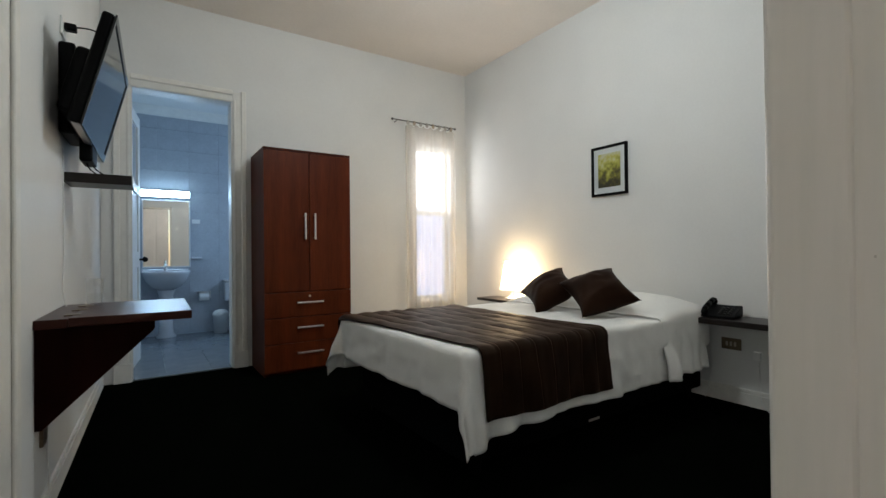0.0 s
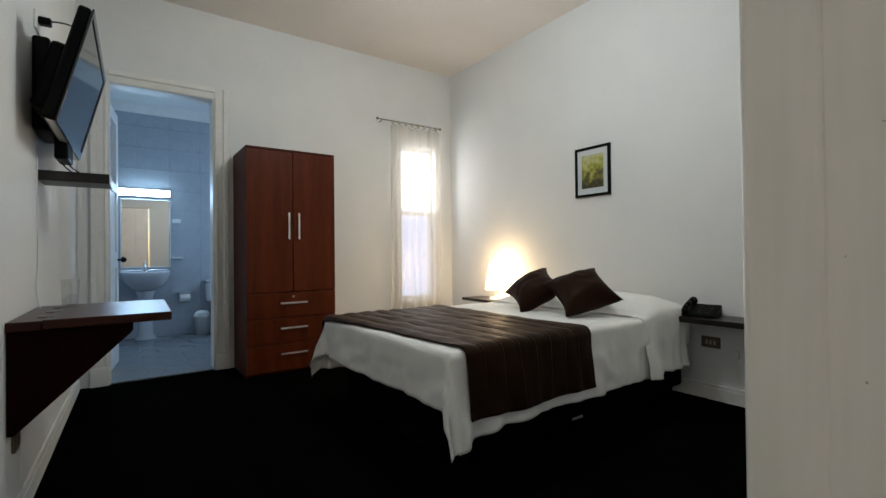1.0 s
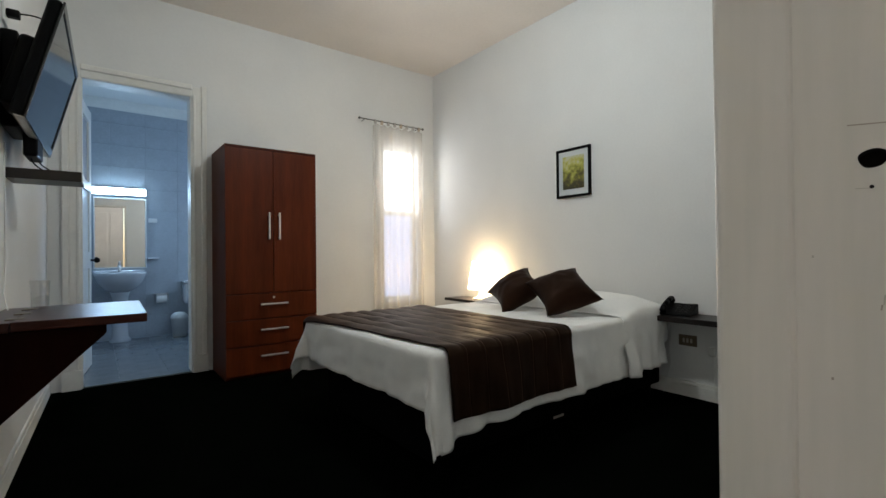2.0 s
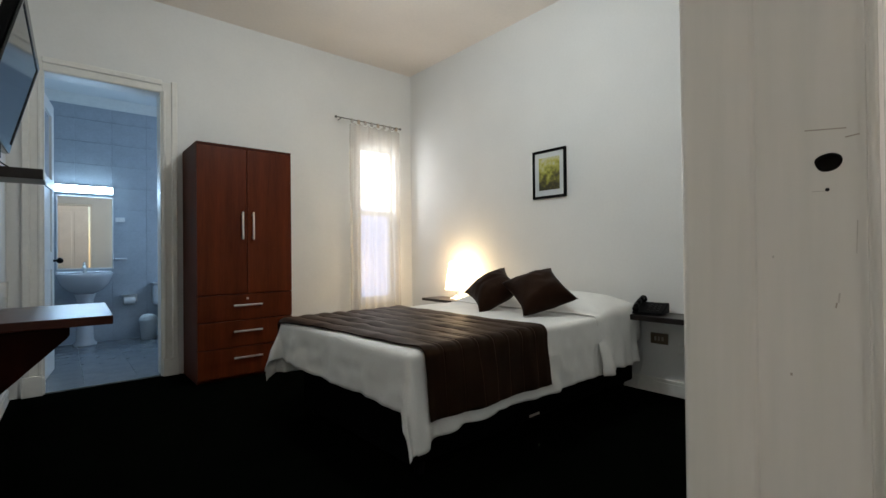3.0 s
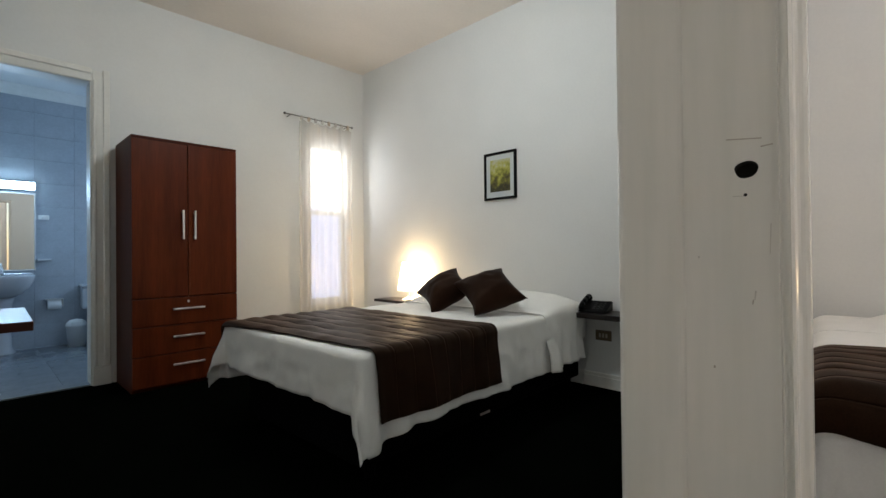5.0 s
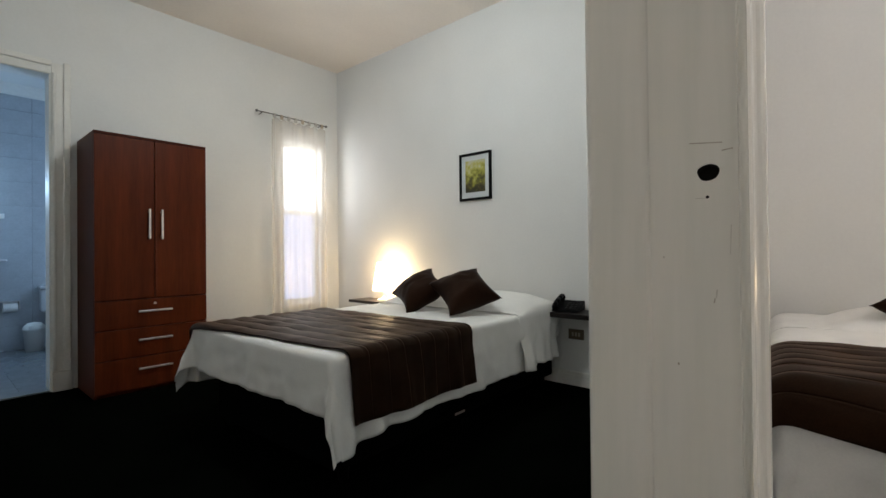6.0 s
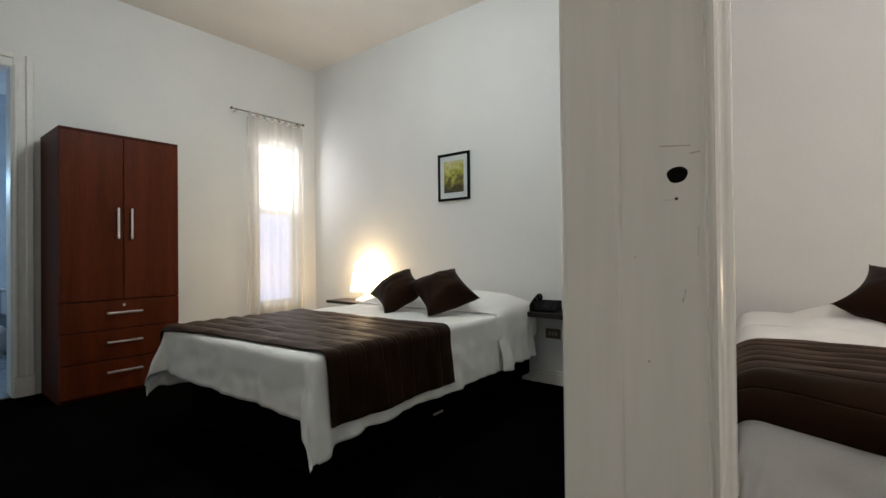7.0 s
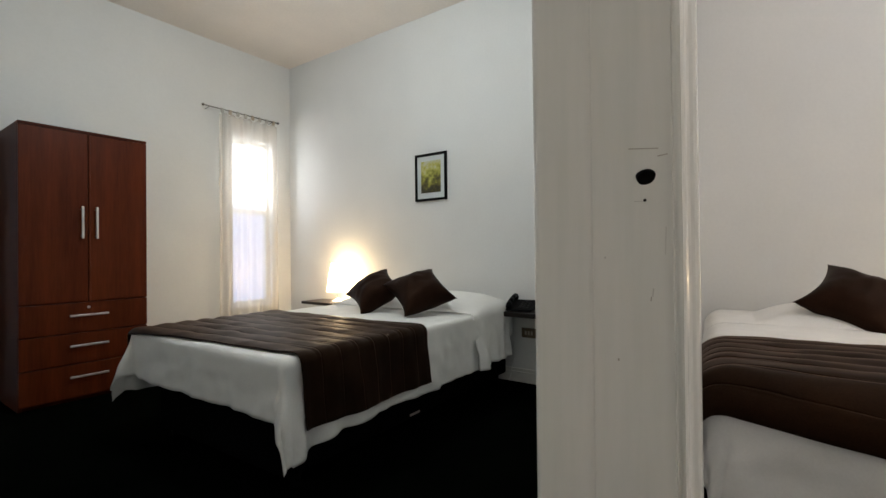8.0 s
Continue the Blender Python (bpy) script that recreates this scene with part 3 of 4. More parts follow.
BX, BY, BL, BWD, BTOP = 1.112, 2.168, 2.035, 1.235, 0.562
BED = pose(BX, BY, 0, 0, 0, 1)
bed(BX, BY, 1, BL, BWD, BTOP, "double bed with a black cloth base, made up in white", "black cloth-covered bed base")


def pillow_bump(u, v):
    a = max(0.0, 1 - ((u - 1.70) / 0.27) ** 2)
    b = max(0.0, 1 - abs(v / 0.66) ** 6)
    return 0.105 * (a ** 0.6) * b


SPREAD = dict(folds=0.012, seed=2.0, lift=0.003, flare=0.06, drip=0.17, ruffle=0.022, crease=1.1, cones=(0.16, 0.27))
NEAR, FAR = -BWD / 2 - 0.35, BWD / 2 + 0.335
sheet = cloth_mesh("bedspread", LINEN, BL, BWD, BTOP, spaced(-0.245, 1.52, 120), spaced(NEAR, FAR, 150), **SPREAD)
sheet.matrix_world = BED
tagged(sheet, "white cotton bedspread hanging in folds over the bed", "bedspread")
cover = cloth_mesh("pillow_sheet", LINEN, BL, BWD, BTOP, spaced(1.37, 1.93, 40), spaced(-BWD / 2 - 0.36, BWD / 2 + 0.40, 110), folds=0.03, seed=9.0, lift=0.012, bump=pillow_bump, flare=0.13)
cover.matrix_world = BED
tagged(cover, "white sheet folded over the pillows at the bed's head", "sheet")


def quilted_runner(m, label, u0, u1, panels, **k):
    """A runner of sewn channels, each channel a piece of its own."""
    t = new("bed_runner")
    t.matrix_world = m
    tagged(t, label, "bed runner")
    q = (u1 - u0) / panels
    for i in range(panels):
        a = u0 + i * q
        ob = cloth_mesh("quilt_channel", RUNNER, us=spaced(a, a + q, 17), pad=True, start=u0, span=(u0, u1), quilt=q, thick=0.006, wob=0.03, **k)
        ob.parent = t
    return t


quilted_runner(BED, "quilted chocolate-brown runner across the bed's foot", 0.006, 0.86, 8, skew=-0.07, L=BL, w=BWD, top=BTOP, vs=spaced(-BWD / 2 - 0.305, BWD / 2 + 0.325, 130), lift=0.012, folds=0.011, seed=2.0, gap=0.014, flare=0.06)

c = new("cushion", cushion_mesh("cushion", CUSHION, 0.365, 0.215, seed=1.0))
c.matrix_world = lying((2.368, 1.879, 0.717), (-0.095, -0.227, -0.14), (0.275, -0.137, 0.10))
tagged(c, "dark brown square cushion leaning on its corner", "cushion", "cushions on the bed")
c = new("cushion", cushion_mesh("cushion", CUSHION, 0.355, 0.205, seed=7.0))
c.matrix_world = lying((2.363, 2.27, 0.703), (-0.10, -0.21, -0.08), (0.225, -0.17, 0.168))
tagged(c, "dark brown square cushion propped against the pillow", "cushion", "cushions on the bed")


def picture():
    t = thing("framed_picture", XW, 2.368, 1.607, "black-framed green and yellow botanical print behind a white mount", "picture")
    w, h = 0.165, 0.201
    for y0, y1, z0, z1 in ((-w, -w + 0.02, -h, h), (w - 0.02, w, -h, h), (-w + 0.02, w - 0.02, -h, -h + 0.02), (-w + 0.02, w - 0.02, h - 0.02, h)):
        part("frame_rail", box(B(), -0.022, -0.001, y0, y1, z0, z1, 0.002), BLACKP, t)
    part("mount", box(B(), -0.010, -0.001, -w + 0.02, w - 0.02, -h + 0.02, h - 0.02), MOUNT, t, "white card mount")
    part("print", box(B(), -0.0125, -0.0105, -w + 0.062, w - 0.062, -h + 0.068, h - 0.064), PRINT, t, "blurred yellow-green flower print")


picture()


def wall_shelf(x0, y0, y1, z, label, th=0.034):
    t = thing("wall_shelf", XW, (y0 + y1) / 2, z, label, "shelf")
    part("board", box(B(), x0 - XW, -0.001, y0 - (y0 + y1) / 2, y1 - (y0 + y1) / 2, -th, 0, 0.003), DARKWOOD, t)
    part("cleat", box(B(), -0.022, -0.001, -0.15, 0.15, -th - 0.03, -th - 0.0005), DARKWOOD, t)


wall_shelf(2.90, 1.06, 1.685, 0.548, "dark brown wooden wall shelf holding the telephone")
wall_shelf(2.90, 3.30, 3.78, 0.505, "dark brown wooden wall shelf holding the lamp", 0.026)


def telephone():
    t = thing("telephone", 3.03, 1.485, 0.548, "black desk telephone with its handset in the cradle", "telephone", rz=8)
    bm = B()
    outline = [(-0.085, 0.004), (-0.085, 0.016), (0.075, 0.070), (0.088, 0.066), (0.088, 0.004)]
    a = [bm.verts.new((x, -0.098, z)) for x, z in outline]
    b = [bm.verts.new((x, 0.098, z)) for x, z in outline]
    for i in range(len(outline)):
        j = (i + 1) % len(outline)
        bm.faces.new((a[i], a[j], b[j], b[i]))
    bm.faces.new(a), bm.faces.new(b[::-1])
    bmesh.ops.bevel(bm, geom=list(bm.edges), offset=0.006, segments=2, profile=0.5, affect="EDGES")
    part("body", bm, BLACKP, t)
    bm = B()
    pts = [(-0.088, 0.062, 0.046), (-0.06, 0.062, 0.062), (0.0, 0.062, 0.082), (0.06, 0.062, 0.098), (0.09, 0.062, 0.094)]
    for p, q in zip(pts, pts[1:]):
        tube(bm, p, q, 0.016, n=12)
    for p in (pts[0], pts[-1]):
        bmesh.ops.create_uvsphere(bm, u_segments=16, v_segments=10, radius=0.021, matrix=Matrix.Translation((p[0] * 0.93, p[1], p[2] - 0.010)))
    part("handset", bm, BLACKP, t, smooth=True)
    s = 0.054 / 0.16
    for i in range(4):
        for j in range(3):
            x, y = -0.055 + i * 0.026, -0.062 + j * 0.026
            z = 0.016 + (x + 0.085) * s
            part("key", box(B(), x - 0.008, x + 0.008, y - 0.008, y + 0.008, z - 0.002, z + 0.005, 0.001, 1), KEYTOP, t)
    part("display", box(B(), 0.05, 0.066, -0.075, -0.005, 0.062, 0.069), SCREEN, t)


telephone()


def wire(name, pts, r, mat, label, category="cable"):
    cu = bpy.data.curves.new(name, "CURVE")
    cu.dimensions, cu.bevel_depth, cu.bevel_resolution = "3D", r, 2
    sp = cu.splines.new("NURBS")
    sp.points.add(len(pts) - 1)
    for p, q in zip(sp.points, pts):
        p.co = (*q, 1)
    sp.use_endpoint_u, sp.order_u = True, 3
    cu.materials.append(mat)
    return tagged(new(name, cu), label, category)


# outlet plate, telephone jack and their cables
t = thing("wall_outlet", XW, 1.485, 0.367, "bronze-coloured wall outlet plate with three sockets", "outlet")
part("plate", box(B(), -0.009, -0.0005, -0.058, 0.058, -0.036, 0.036, 0.003), BRONZE, t)
for y in (-0.024, 0.0, 0.024):
    part("socket", box(B(), -0.0125, -0.008, y - 0.007, y + 0.007, -0.014, 0.014, 0.002), SCUFF, t, "pale socket insert")
t = thing("telephone_jack", XW, 1.335, 0.315, "small white telephone jack box on the wall", "jack")
part("box", box(B(), -0.022, -0.0005, -0.020, 0.020, -0.026, 0.026, 0.004), WHITEP, t)
wire("telephone_cable", [(3.155, 1.33, 0.29), (3.155, 1.325, 0.2), (3.14, 1.315, 0.08), (3.145, 1.31, 0.02), (3.10, 1.25, 0.004)], 0.0022, WHITEP, "thin white telephone cable hanging from the jack")
wire("lamp_cable", [(3.12, 1.60, 0.50), (3.15, 1.59, 0.42), (3.155, 1.61, 0.33), (3.15, 1.595, 0.24), (3.15, 1.615, 0.12), (3.12, 1.63, 0.004)], 0.0022, WHITEP, "thin pale cable hanging below the shelf")


def table_lamp(x, y, z):
    t = thing("table_lamp", x, y, z, "lit bedside lamp with a small pale cone shade", "lamp")
    part("base", revolve(B(), [(0.001, 0), (0.06, 0), (0.06, 0.012), (0.03, 0.022), (0.012, 0.04), (0.014, 0.07), (0.018, 0.09), (0.012, 0.12), (0.008, 0.16), (0.001, 0.16)], 24), WHITEP, t, "pale turned base", True)
    bm = B()
    n = 40
    a = [bm.verts.new((0.105 * math.cos(2 * math.pi * i / n), 0.105 * math.sin(2 * math.pi * i / n), 0.10)) for i in range(n)]
    b = [bm.verts.new((0.055 * math.cos(2 * math.pi * i / n), 0.055 * math.sin(2 * math.pi * i / n), 0.37)) for i in range(n)]
    for i in range(n):
        bm.faces.new((a[i], a[(i + 1) % n], b[(i + 1) % n], b[i]))
    bm.faces.new(b)
    part("shade", bm, SHADE, t, "glowing pale cloth shade", True)
    bm = B()
    bmesh.ops.create_uvsphere(bm, u_segments=16, v_segments=10, radius=0.028, matrix=Matrix.Translation((0, 0, 0.19)))
    p = part("bulb", bm, BULB, t, "glowing warm bulb", True)


table_lamp(3.02, 3.39, 0.505)
table_lamp(3.00, -1.15, 0.505)
wall_shelf(2.90, -1.4, -0.92, 0.505, "dark brown wooden wall shelf in the second bedroom", 0.026)

# sheer curtain on its rod
bm = B()
nx, nz = 120, 40
vs = []
for j in range(nz + 1):
    for i in range(nx + 1):
        a, b = i / nx, j / nz
        spread = 1 + 0.05 * (1 - b)
        x = 2.645 + (a - 0.5) * 0.61 * spread + 0.012 * noise.noise((a * 5, b * 2, 1))
        amp = 0.012 * (0.6 + 0.6 * (1 - b))
        y = YB - 0.075 + amp * math.sin(a * 2 * math.pi * 6 + 1.8 * noise.noise((a * 3, b * 1.5, 2))) + 0.008 * noise.noise((a * 14, b * 3, 5))
        z = 0.04 + b * 2.275 - (0.02 * (0.5 + 0.5 * math.cos(a * 2 * math.pi * 7)) if j == nz else 0)
        vs.append(bm.verts.new((x, y, z)))
for j in range(nz):
    for i in range(nx):
        a = j * (nx + 1) + i
        bm.faces.new((vs[a], vs[a + 1], vs[a + nx + 2], vs[a + nx + 1]))
cur = thing("curtain", 0, 0, 0, "sheer cream curtain hanging by tabs over the window", "curtain")
part("cloth", bm, SHEER, cur, smooth=True)
for i in range(8):
    x = 2.365 + i * 0.078
    bm = B()
    for k in range(10):
        a0, a1 = k * math.pi / 5, (k + 1) * math.pi / 5
        q = [bm.verts.new((x + dx, YB - 0.075 + 0.011 * math.sin(a), 2.343 - 0.012 + 0.024 * math.cos(a))) for dx, a in ((-0.012, a0), (0.012, a0), (0.012, a1), (-0.012, a1))]
        bm.faces.new(q)
    part("tab", bm, TABS if i % 3 == 1 else SHEER, cur, smooth=True)
rod = thing("curtain_rod", 2.575, YB - 0.075, 2.343, "thin dark metal curtain rod with curled ends", "curtain rod")
part("pole", tube(B(), (-0.385, 0, 0), (0.385, 0, 0), 0.0055, n=12), IRON, rod)
for s in (-1, 1):
    bm = B()
    bmesh.ops.create_uvsphere(bm, u_segments=12, v_segments=8, radius=0.013, matrix=Matrix.Translation((s * 0.390, 0, 0)))
    part("finial", bm, IRON, rod, smooth=True)
    part("bracket", tube(B(), (s * 0.33, 0, -0.002), (s * 0.33, 0.0745, -0.010), 0.004, n=10), IRON, rod)
# thin grey upright rod in front of the curtain's left edge
part("edge_rod", tube(B(), (-0.215, -0.028, -0.02), (-0.217, -0.026, -1.55), 0.0022, n=8), EDGEG, rod, "thin grey upright rod at the curtain's left edge")


# ---- the television wall ----
def on_west(x, y, z):
    """A place x metres out from the television wall."""
    return pose(left_x(y) + x, y, z, 0, 0, LEAN)


def desk():
    t = thing("wall_desk", 0, 0, 0, "wall-mounted red-brown wooden desk shelf on a triangular bracket", "desk")
    t.matrix_world = on_west(0.0, 2.135, 0)
    part("top", box(B(), 0.095, 0.476, 0, 0.60, 0.715, 0.747, 0.003), DESK, t)
    part("hinge_strip", box(B(), 0.001, 0.092, 0, 0.60, 0.713, 0.745, 0.003), DESK, t)
    for y in (0.12, 0.30, 0.48):
        part("hinge", box(B(), 0.070, 0.118, y - 0.03, y + 0.03, 0.7445, 0.7490, 0.001), BRONZE, t)
    for y in (0.02, 0.555):
        bm = B()
        out = [(0.001, 0.362), (0.02, 0.362), (0.345, 0.676), (0.352, 0.686), (0.352, 0.7125), (0.001, 0.7125)]
        a = [bm.verts.new((x, y, z)) for x, z in out]
        b = [bm.verts.new((x, y + 0.02, z)) for x, z in out]
        for i in range(len(out)):
            j = (i + 1) % len(out)
            bm.faces.new((a[i], a[j], b[j], b[i]))
        bm.faces.new(a[::-1]), bm.faces.new(b)
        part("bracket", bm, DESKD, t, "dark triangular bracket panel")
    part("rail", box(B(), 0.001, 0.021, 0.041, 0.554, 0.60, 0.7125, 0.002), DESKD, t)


desk()
t = thing("drinking_glass", -0.13, 2.60, 0.747, "clear drinking glass standing on the wall desk", "glass")
part("tumbler", revolve(B(), [(0.0005, 0.0), (0.029, 0.0), (0.034, 0.118), (0.032, 0.118), (0.0275, 0.010), (0.0005, 0.010)], 32), TUMBLER, t, smooth=True)


def television():
    t = thing("television", 0, 0, 0, "black flat television tilted down on a wall arm", "television")
    t.matrix_world = pose(-0.086, 2.735, 1.702, 0, 0, -1.0) @ pose(0, 0, 0, 0, 14.2, 0)
    w, h = 0.437, 0.234
    bm = box(B(), -0.045, -0.002, -w, w, -h, h, 0.012, 3)
    part("case", bm, BLACKP, t)
    part("back_cover", box(B(), -0.105, -0.044, -w + 0.09, w - 0.06, -h + 0.05, h - 0.14, 0.02, 3), BLACKP, t)
    for y0, y1, z0, z1 in ((-w, w, h - 0.026, h), (-w, w, -h, -h + 0.040), (-w, -w + 0.026, -h + 0.040, h - 0.026), (w - 0.026, w, -h + 0.040, h - 0.026)):
        part("bezel", box(B(), -0.002, 0.006, y0, y1, z0, z1, 0.003), GLOSSB, t)
    part("screen", box(B(), -0.001, 0.0015, -w + 0.0262, w - 0.0262, -h + 0.0402, h - 0.0262), SCREEN, t, "dark glossy screen")
    part("silver_edge", box(B(), -0.030, -0.001, -w + 0.01, w - 0.01, -h - 0.004, -h + 0.001, 0.002), CHROME, t, "silver lower edge")
    arm = thing("wall_mount", 0, 0, 0, "black metal wall mount of the television", "bracket")
    arm.matrix_world = on_west(0.0, 2.80, 0)
    part("plate", box(B(), 0.0008, 0.060, -0.19, 0.11, 1.50, 1.90, 0.012), BLACKP, arm)
    part("arm", box(B(), 0.0605, 0.092, -0.05, 0.05, 1.60, 1.78, 0.006), BLACKP, arm)
    part("junction_box", box(B(), 0.0605, 0.11, -0.10, 0.09, 1.40, 1.545, 0.008), BLACKP, arm)


television()
t = thing("wall_socket", 0, 0, 0, "white wall socket with a black plug", "outlet")
t.matrix_world = on_west(0.0, 2.72, 1.99)
part("plate", box(B(), 0.0005, 0.010, -0.06, 0.06, -0.04, 0.04, 0.003), WHITEP, t)
part("plug", box(B(), 0.0105, 0.055, -0.035, 0.005, -0.010, 0.022, 0.006), BLACKP, t, "black power plug")
wire("power_cable", [(-0.205, 2.70, 2.00), (-0.14, 2.68, 2.005), (-0.10, 2.70, 1.98), (-0.11, 2.74, 1.90), (-0.14, 2.76, 1.84)], 0.0035, BLACKP, "black power cable looping to the television")
for i, (a, b) in enumerate((((-0.16, 2.75, 1.42), (-0.12, 2.82, 1.348)), ((-0.15, 2.84, 1.42), (-0.08, 2.85, 1.348)))):
    m = ((a[0] + b[0]) / 2 - 0.05, (a[1] + b[1]) / 2, 1.385)
    wire("signal_cable", [a, m, b], 0.003, BLACKP, "thin black cable between television and shelf")
t = thing("small_wall_shelf", 0, 0, 0, "small black-brown wall shelf under the television", "shelf")
t.matrix_world = on_west(0.0, 2.72, 1.302)
part("board", box(B(), 0.001, 0.258, 0, 0.20, 0, 0.045, 0.003), DARKWOOD, t)
part("end_strip", box(B(), 0.2582, 0.2612, 0.001, 0.199, 0.001, 0.044), WHITEP, t, "pale unveneered front edge")
wire("wall_cable", [(left_x(2.71) + 0.004, 2.71, 1.45), (left_x(2.71) + 0.004, 2.705, 1.30), (left_x(2.7) + 0.005, 2.70, 1.15), (left_x(2.7) + 0.005, 2.715, 1.0), (left_x(2.7) + 0.005, 2.70, 0.88), (left_x(2.6) + 0.012, 2.62, 0.80), (left_x(2.6) + 0.03, 2.58, 0.752)], 0.0026, WHITEP, "thin white cable running down the wall")
t = thing("wall_outlet", 0, 0, 0, "grey wall outlet below the desk bracket", "outlet")
t.matrix_world = on_west(0.0, 2.26, 0.325)
part("plate", box(B(), 0.0005, 0.012, -0.03, 0.05, -0.045, 0.045, 0.003), BRONZE, t)
wire("desk_cable", [(left_x(2.3) + 0.012, 2.29, 0.29), (left_x(2.3) + 0.012, 2.31, 0.2), (left_x(2.3) + 0.02, 2.30, 0.08), (left_x(2.3) + 0.02, 2.26, 0.02)], 0.003, WHITEP, "white cable hanging from the outlet")


def ceiling_lamp(x, y):
    t = thing("ceiling_lamp", x, y, H, "white ceiling lamp out of view, a bare bulb on a short stem", "lamp", group="ceiling lamps")
    part("rose", revolve(B(), [(0.001, 0), (0.055, 0), (0.05, -0.02), (0.012, -0.03), (0.001, -0.03)], 24), WHITEP, t, smooth=True)
    part("stem", tube(B(), (0, 0, -0.025), (0, 0, -0.32), 0.008, n=10), WHITEP, t)


ceiling_lamp(*LAMP_1)
# unseen fixture added for the assumed second bulb
ceiling_lamp(*LAMP_2)

# ---- second bedroom ----
B2 = pose(1.65, -0.325, 0, 0, 0, 5)
bed(1.65, -0.325, 5, 1.485, 0.92, 0.62, "single bed made up in white beside the partition", "black cloth-covered bed base")


def pillow_bump_2(u, v):
    a = max(0.0, 1 - ((u - 1.19) / 0.25) ** 2)
    b = max(0.0, 1 - abs((v + 0.10) / 0.44) ** 3)
    return 0.10 * (a ** 0.7) * b


ob = cloth_mesh("bedspread", LINEN, 1.485, 0.92, 0.62, spaced(-0.50, 0.96, 90), spaced(-0.46 - 0.42, 0.46 + 0.30, 90), rr=0.09, folds=0.008, seed=12.0, lift=0.003, flare=0.015, cones=(0.13, 0.03))
ob.matrix_world = B2
tagged(ob, "white cotton bedspread tucked smoothly over the single bed", "bedspread")
ob = cloth_mesh("pillow_sheet", LINEN, 1.485, 0.92, 0.62, spaced(0.92, 1.45, 40), spaced(-0.46 - 0.42, 0.46 + 0.12, 70), rr=0.09, folds=0.006, seed=15.0, lift=0.0038, flare=0.015, bump=pillow_bump_2)
ob.matrix_world = B2
tagged(ob, "white sheet folded over the single bed's pillow", "sheet")
quilted_runner(B2, "quilted chocolate-brown runner over the single bed's foot", -0.235, 0.50, 8, L=1.485, w=0.92, top=0.62, vs=spaced(-0.46 - 0.35, 0.46 + 0.16, 110), rr=0.09, folds=0.012, seed=12.0, lift=0.012, flare=0.03, gap=0.016, skew=0.15, cones=(0.13, 0.05))
c = new("cushion", cushion_mesh("cushion", CUSHION, 0.36, 0.21, pinch=0.19, seed=3.0))
c.matrix_world = lying((2.71, -0.265, 0.735), (-0.07, -0.277, -0.13), (0.23, -0.14, 0.126))
tagged(c, "dark brown square cushion lying against the pillow", "cushion", "cushions on the bed")

# ---- bathroom things ----
t = thing("washbasin", 0.27, BW, 0, "white porcelain washbasin on a pedestal", "washbasin")
bm = B()
n = 40
rings = []
for k, (s, z) in enumerate(((0.30, 0.56), (0.62, 0.60), (0.86, 0.67), (0.98, 0.74), (1.0, 0.775), (0.97, 0.782), (0.88, 0.775), (0.80, 0.72), (0.55, 0.66), (0.2, 0.645))):
    ring = []
    for i in range(n):
        a = 2 * math.pi * i / n
        x = 0.245 * s * math.copysign(abs(math.cos(a)) ** 0.65, math.cos(a))
        y = -0.225 + 0.215 * s * math.copysign(abs(math.sin(a)) ** 0.65, math.sin(a))
        ring.append(bm.verts.new((x, y, z)))
    rings.append(ring)
for a, b in zip(rings, rings[1:]):
    for i in range(n):
        bm.faces.new((a[i], a[(i + 1) % n], b[(i + 1) % n], b[i]))
bm.faces.new(rings[0][::-1]), bm.faces.new(rings[-1])
part("basin", bm, PORCELAIN, t, smooth=True)
part("splash_edge", box(B(), -0.24, 0.24, -0.06, -0.001, 0.74, 0.80, 0.012, 3), PORCELAIN, t)
part("pedestal", revolve(B(), [(0.001, 0), (0.105, 0), (0.105, 0.02), (0.078, 0.06), (0.068, 0.3), (0.078, 0.50), (0.11, 0.60), (0.001, 0.60)], 28, (0, -0.19, 0), 1.0, 0.9), PORCELAIN, t, smooth=True)
bm = tube(B(), (0, -0.09, 0.78), (0, -0.09, 0.86), 0.016)
tube(bm, (0, -0.09, 0.845), (0, -0.20, 0.83), 0.010)
tube(bm, (0, -0.09, 0.86), (0, -0.07, 0.90), 0.008)
part("tap", bm, CHROME, t, "chrome mixer tap", True)
t = thing("bathroom_mirror", 0.285, BW, 1.228, "rectangular wall mirror with a thin pale frame", "mirror")
part("mirror_glass", box(B(), -0.240, 0.240, -0.012, -0.006, -0.395, 0.395), MIRROR, t, "clear mirror glass")
for x0, x1, z0, z1 in ((-0.252, -0.240, -0.407, 0.407), (0.240, 0.252, -0.407, 0.407), (-0.240, 0.240, -0.407, -0.395), (-0.240, 0.240, 0.395, 0.407)):
    part("frame_rail", box(B(), x0, x1, -0.016, -0.0005, z0, z1, 0.002), WHITEP, t)
t = thing("mirror_light", 0.275, BW, 1.705, "lit tube light above the bathroom mirror", "lamp")
part("housing", box(B(), -0.26, 0.26, -0.05, -0.0005, -0.042, 0.046, 0.006), WHITEP, t)
part("diffuser", box(B(), -0.25, 0.25, -0.075, -0.0505, -0.036, 0.038, 0.010, 3), TUBE, t, "glowing white diffuser")
t = thing("bathroom_socket", 0.60, BW, 1.385, "small pale wall socket on the tiles", "outlet")
part("plate", box(B(), -0.045, 0.045, -0.010, -0.0005, -0.025, 0.025, 0.003), WHITEP, t)
part("switch", box(B(), -0.012, 0.012, -0.014, -0.0095, -0.014, 0.014, 0.002), WHITEP, t)
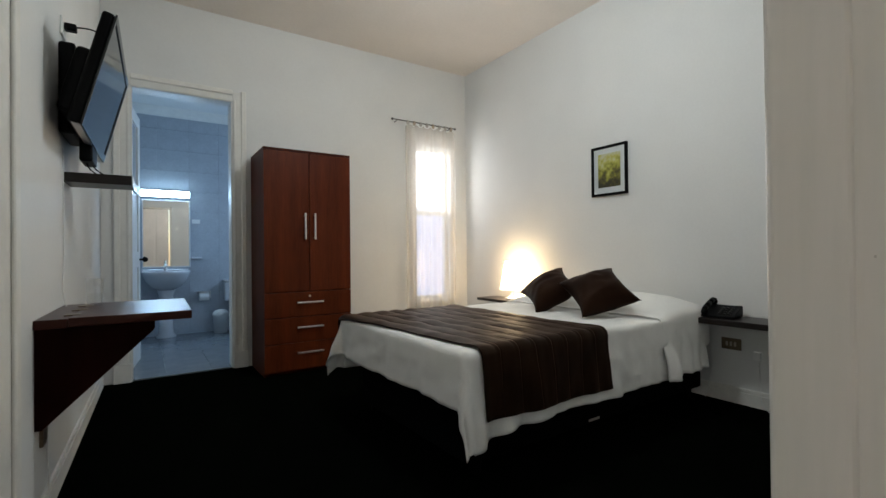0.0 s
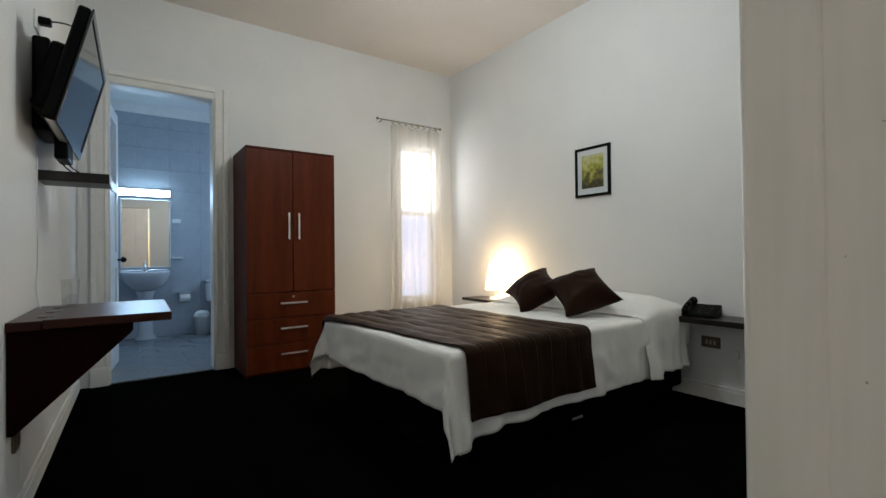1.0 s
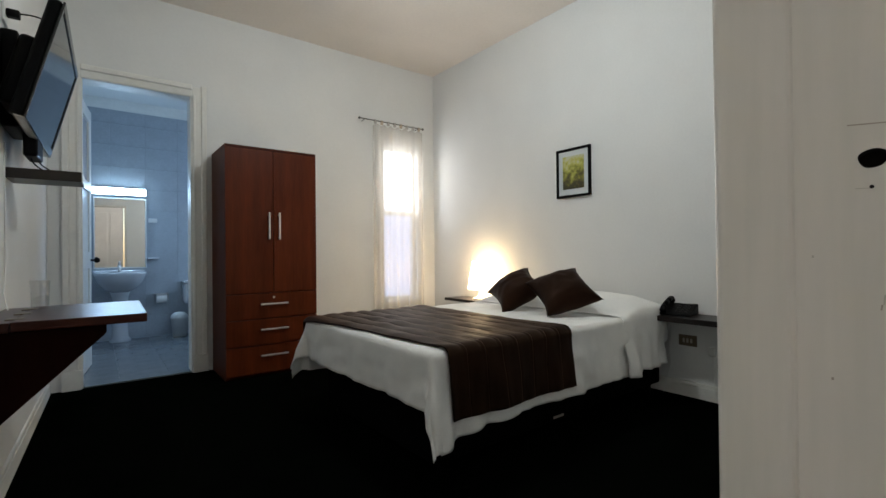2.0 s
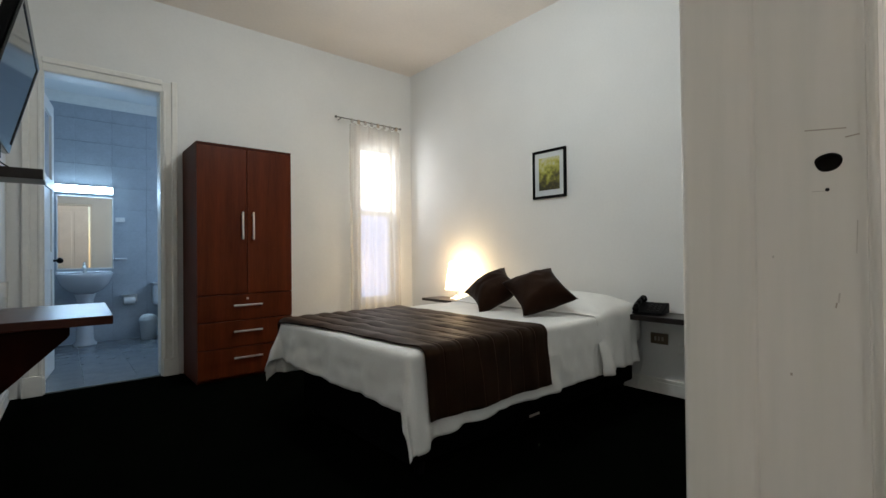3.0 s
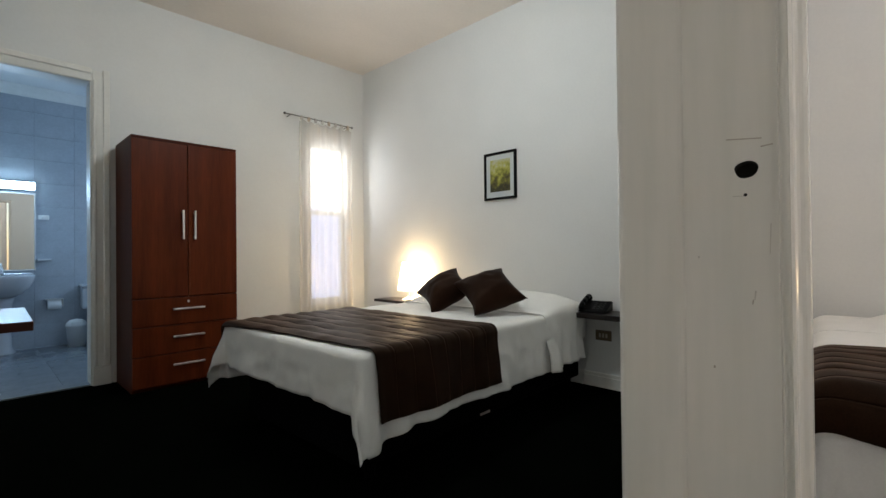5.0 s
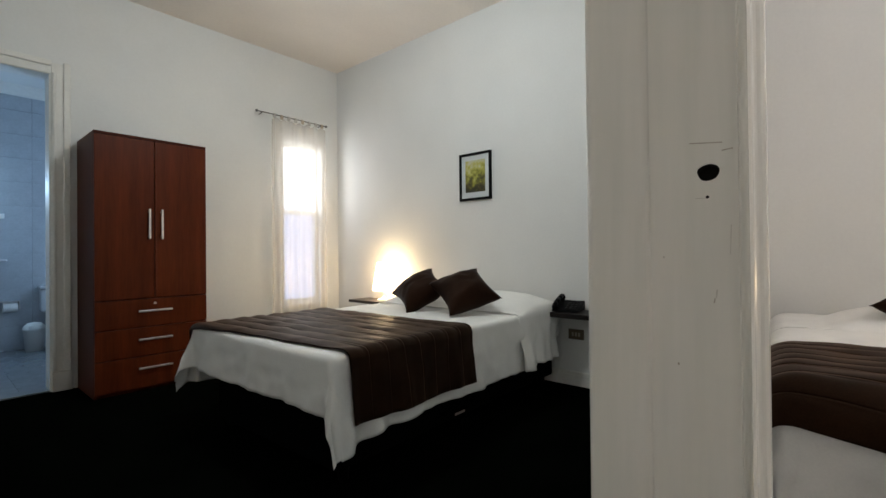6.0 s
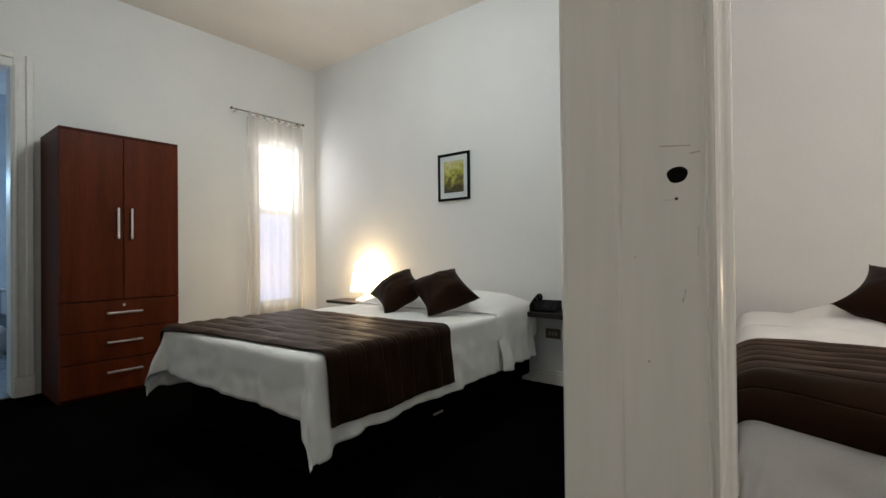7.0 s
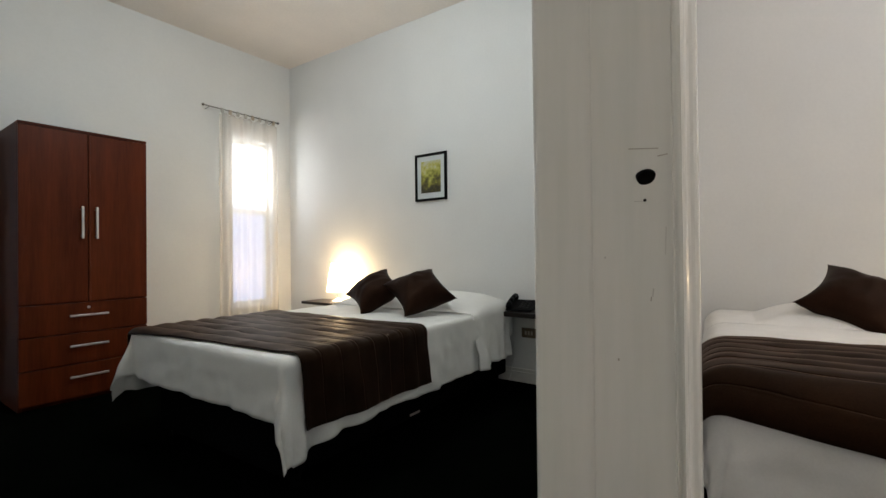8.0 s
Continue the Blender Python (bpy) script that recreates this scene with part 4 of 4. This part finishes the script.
t = thing("soap_dish", 0.60, BW, 0.93, "white ceramic soap dish fixed to the tiles", "soap dish")
part("dish", box(B(), -0.06, 0.06, -0.085, -0.0005, -0.012, 0.012, 0.010, 3), PORCELAIN, t)
t = thing("toilet_roll_holder", 0.68, BW, 0.45, "toilet paper roll in a chrome wall holder", "paper holder")
part("cover", box(B(), -0.075, 0.075, -0.11, -0.0005, 0.055, 0.062, 0.003), CHROME, t)
part("roll", tube(B(), (-0.055, -0.065, 0), (0.055, -0.065, 0), 0.052, n=24), LINEN, t, "white paper roll")
part("side", box(B(), 0.065, 0.072, -0.10, -0.0005, -0.02, 0.054, 0.002), CHROME, t)
t = thing("waste_bin", 0.845, 6.30, 0, "white plastic waste bin with a swing lid", "bin")
part("bucket", revolve(B(), [(0.001, 0), (0.072, 0), (0.088, 0.21), (0.092, 0.215), (0.001, 0.215)], 28), WHITEP, t, smooth=True)
part("lid", revolve(B(), [(0.094, 0.216), (0.094, 0.228), (0.085, 0.255), (0.055, 0.285), (0.001, 0.295)], 28), WHITEP, t, smooth=True)
part("flap", box(B(), -0.05, 0.05, -0.078, -0.064, 0.232, 0.268, 0.004), WHITEP, t)
t = thing("toilet", 1.115, BW, 0, "white porcelain toilet with a low cistern", "toilet")
part("cistern", box(B(), -0.21, 0.21, -0.19, -0.002, 0.38, 0.625, 0.025, 3), PORCELAIN, t)
part("cistern_lid", box(B(), -0.22, 0.22, -0.20, -0.001, 0.6255, 0.655, 0.010, 2), PORCELAIN, t)
part("bowl", revolve(B(), [(0.001, 0), (0.12, 0), (0.11, 0.12), (0.15, 0.30), (0.185, 0.37), (0.19, 0.385), (0.001, 0.385)], 32, (0, -0.40, 0), 1.0, 1.25), PORCELAIN, t, smooth=True)
part("seat", revolve(B(), [(0.001, 0.386), (0.19, 0.386), (0.195, 0.400), (0.18, 0.412), (0.001, 0.415)], 32, (0, -0.40, 0), 1.0, 1.25), WHITEP, t, smooth=True)

# ---- tiles, last ----
def tile_mesh(name, w, d, h, mat):
    return finish(box(B(), -w / 2, w / 2, -d / 2, d / 2, -h / 2, h / 2, 0.001, 1), name, mat)


me = tile_mesh("tile", 0.3325, 0.010, 0.2485, TILE)
for i in range(6):
    for j in range(11):
        ob = new("tile", me)
        ob.parent = bathwall
        ob.location = (-0.31 + i * 0.334, BW + 0.0055, 0.124 + j * 0.250 if j < 10 else 0.124 + j * 0.250)
me = tile_mesh("floor_tile", 0.3325, 0.3325, 0.010, FTILE)
for i in range(6):
    for j in range(6):
        ob = new("floor_tile", me)
        ob.parent = bathfloor
        ob.location = (-0.30 + i * 0.334, 4.64 + j * 0.334, 0.0005)
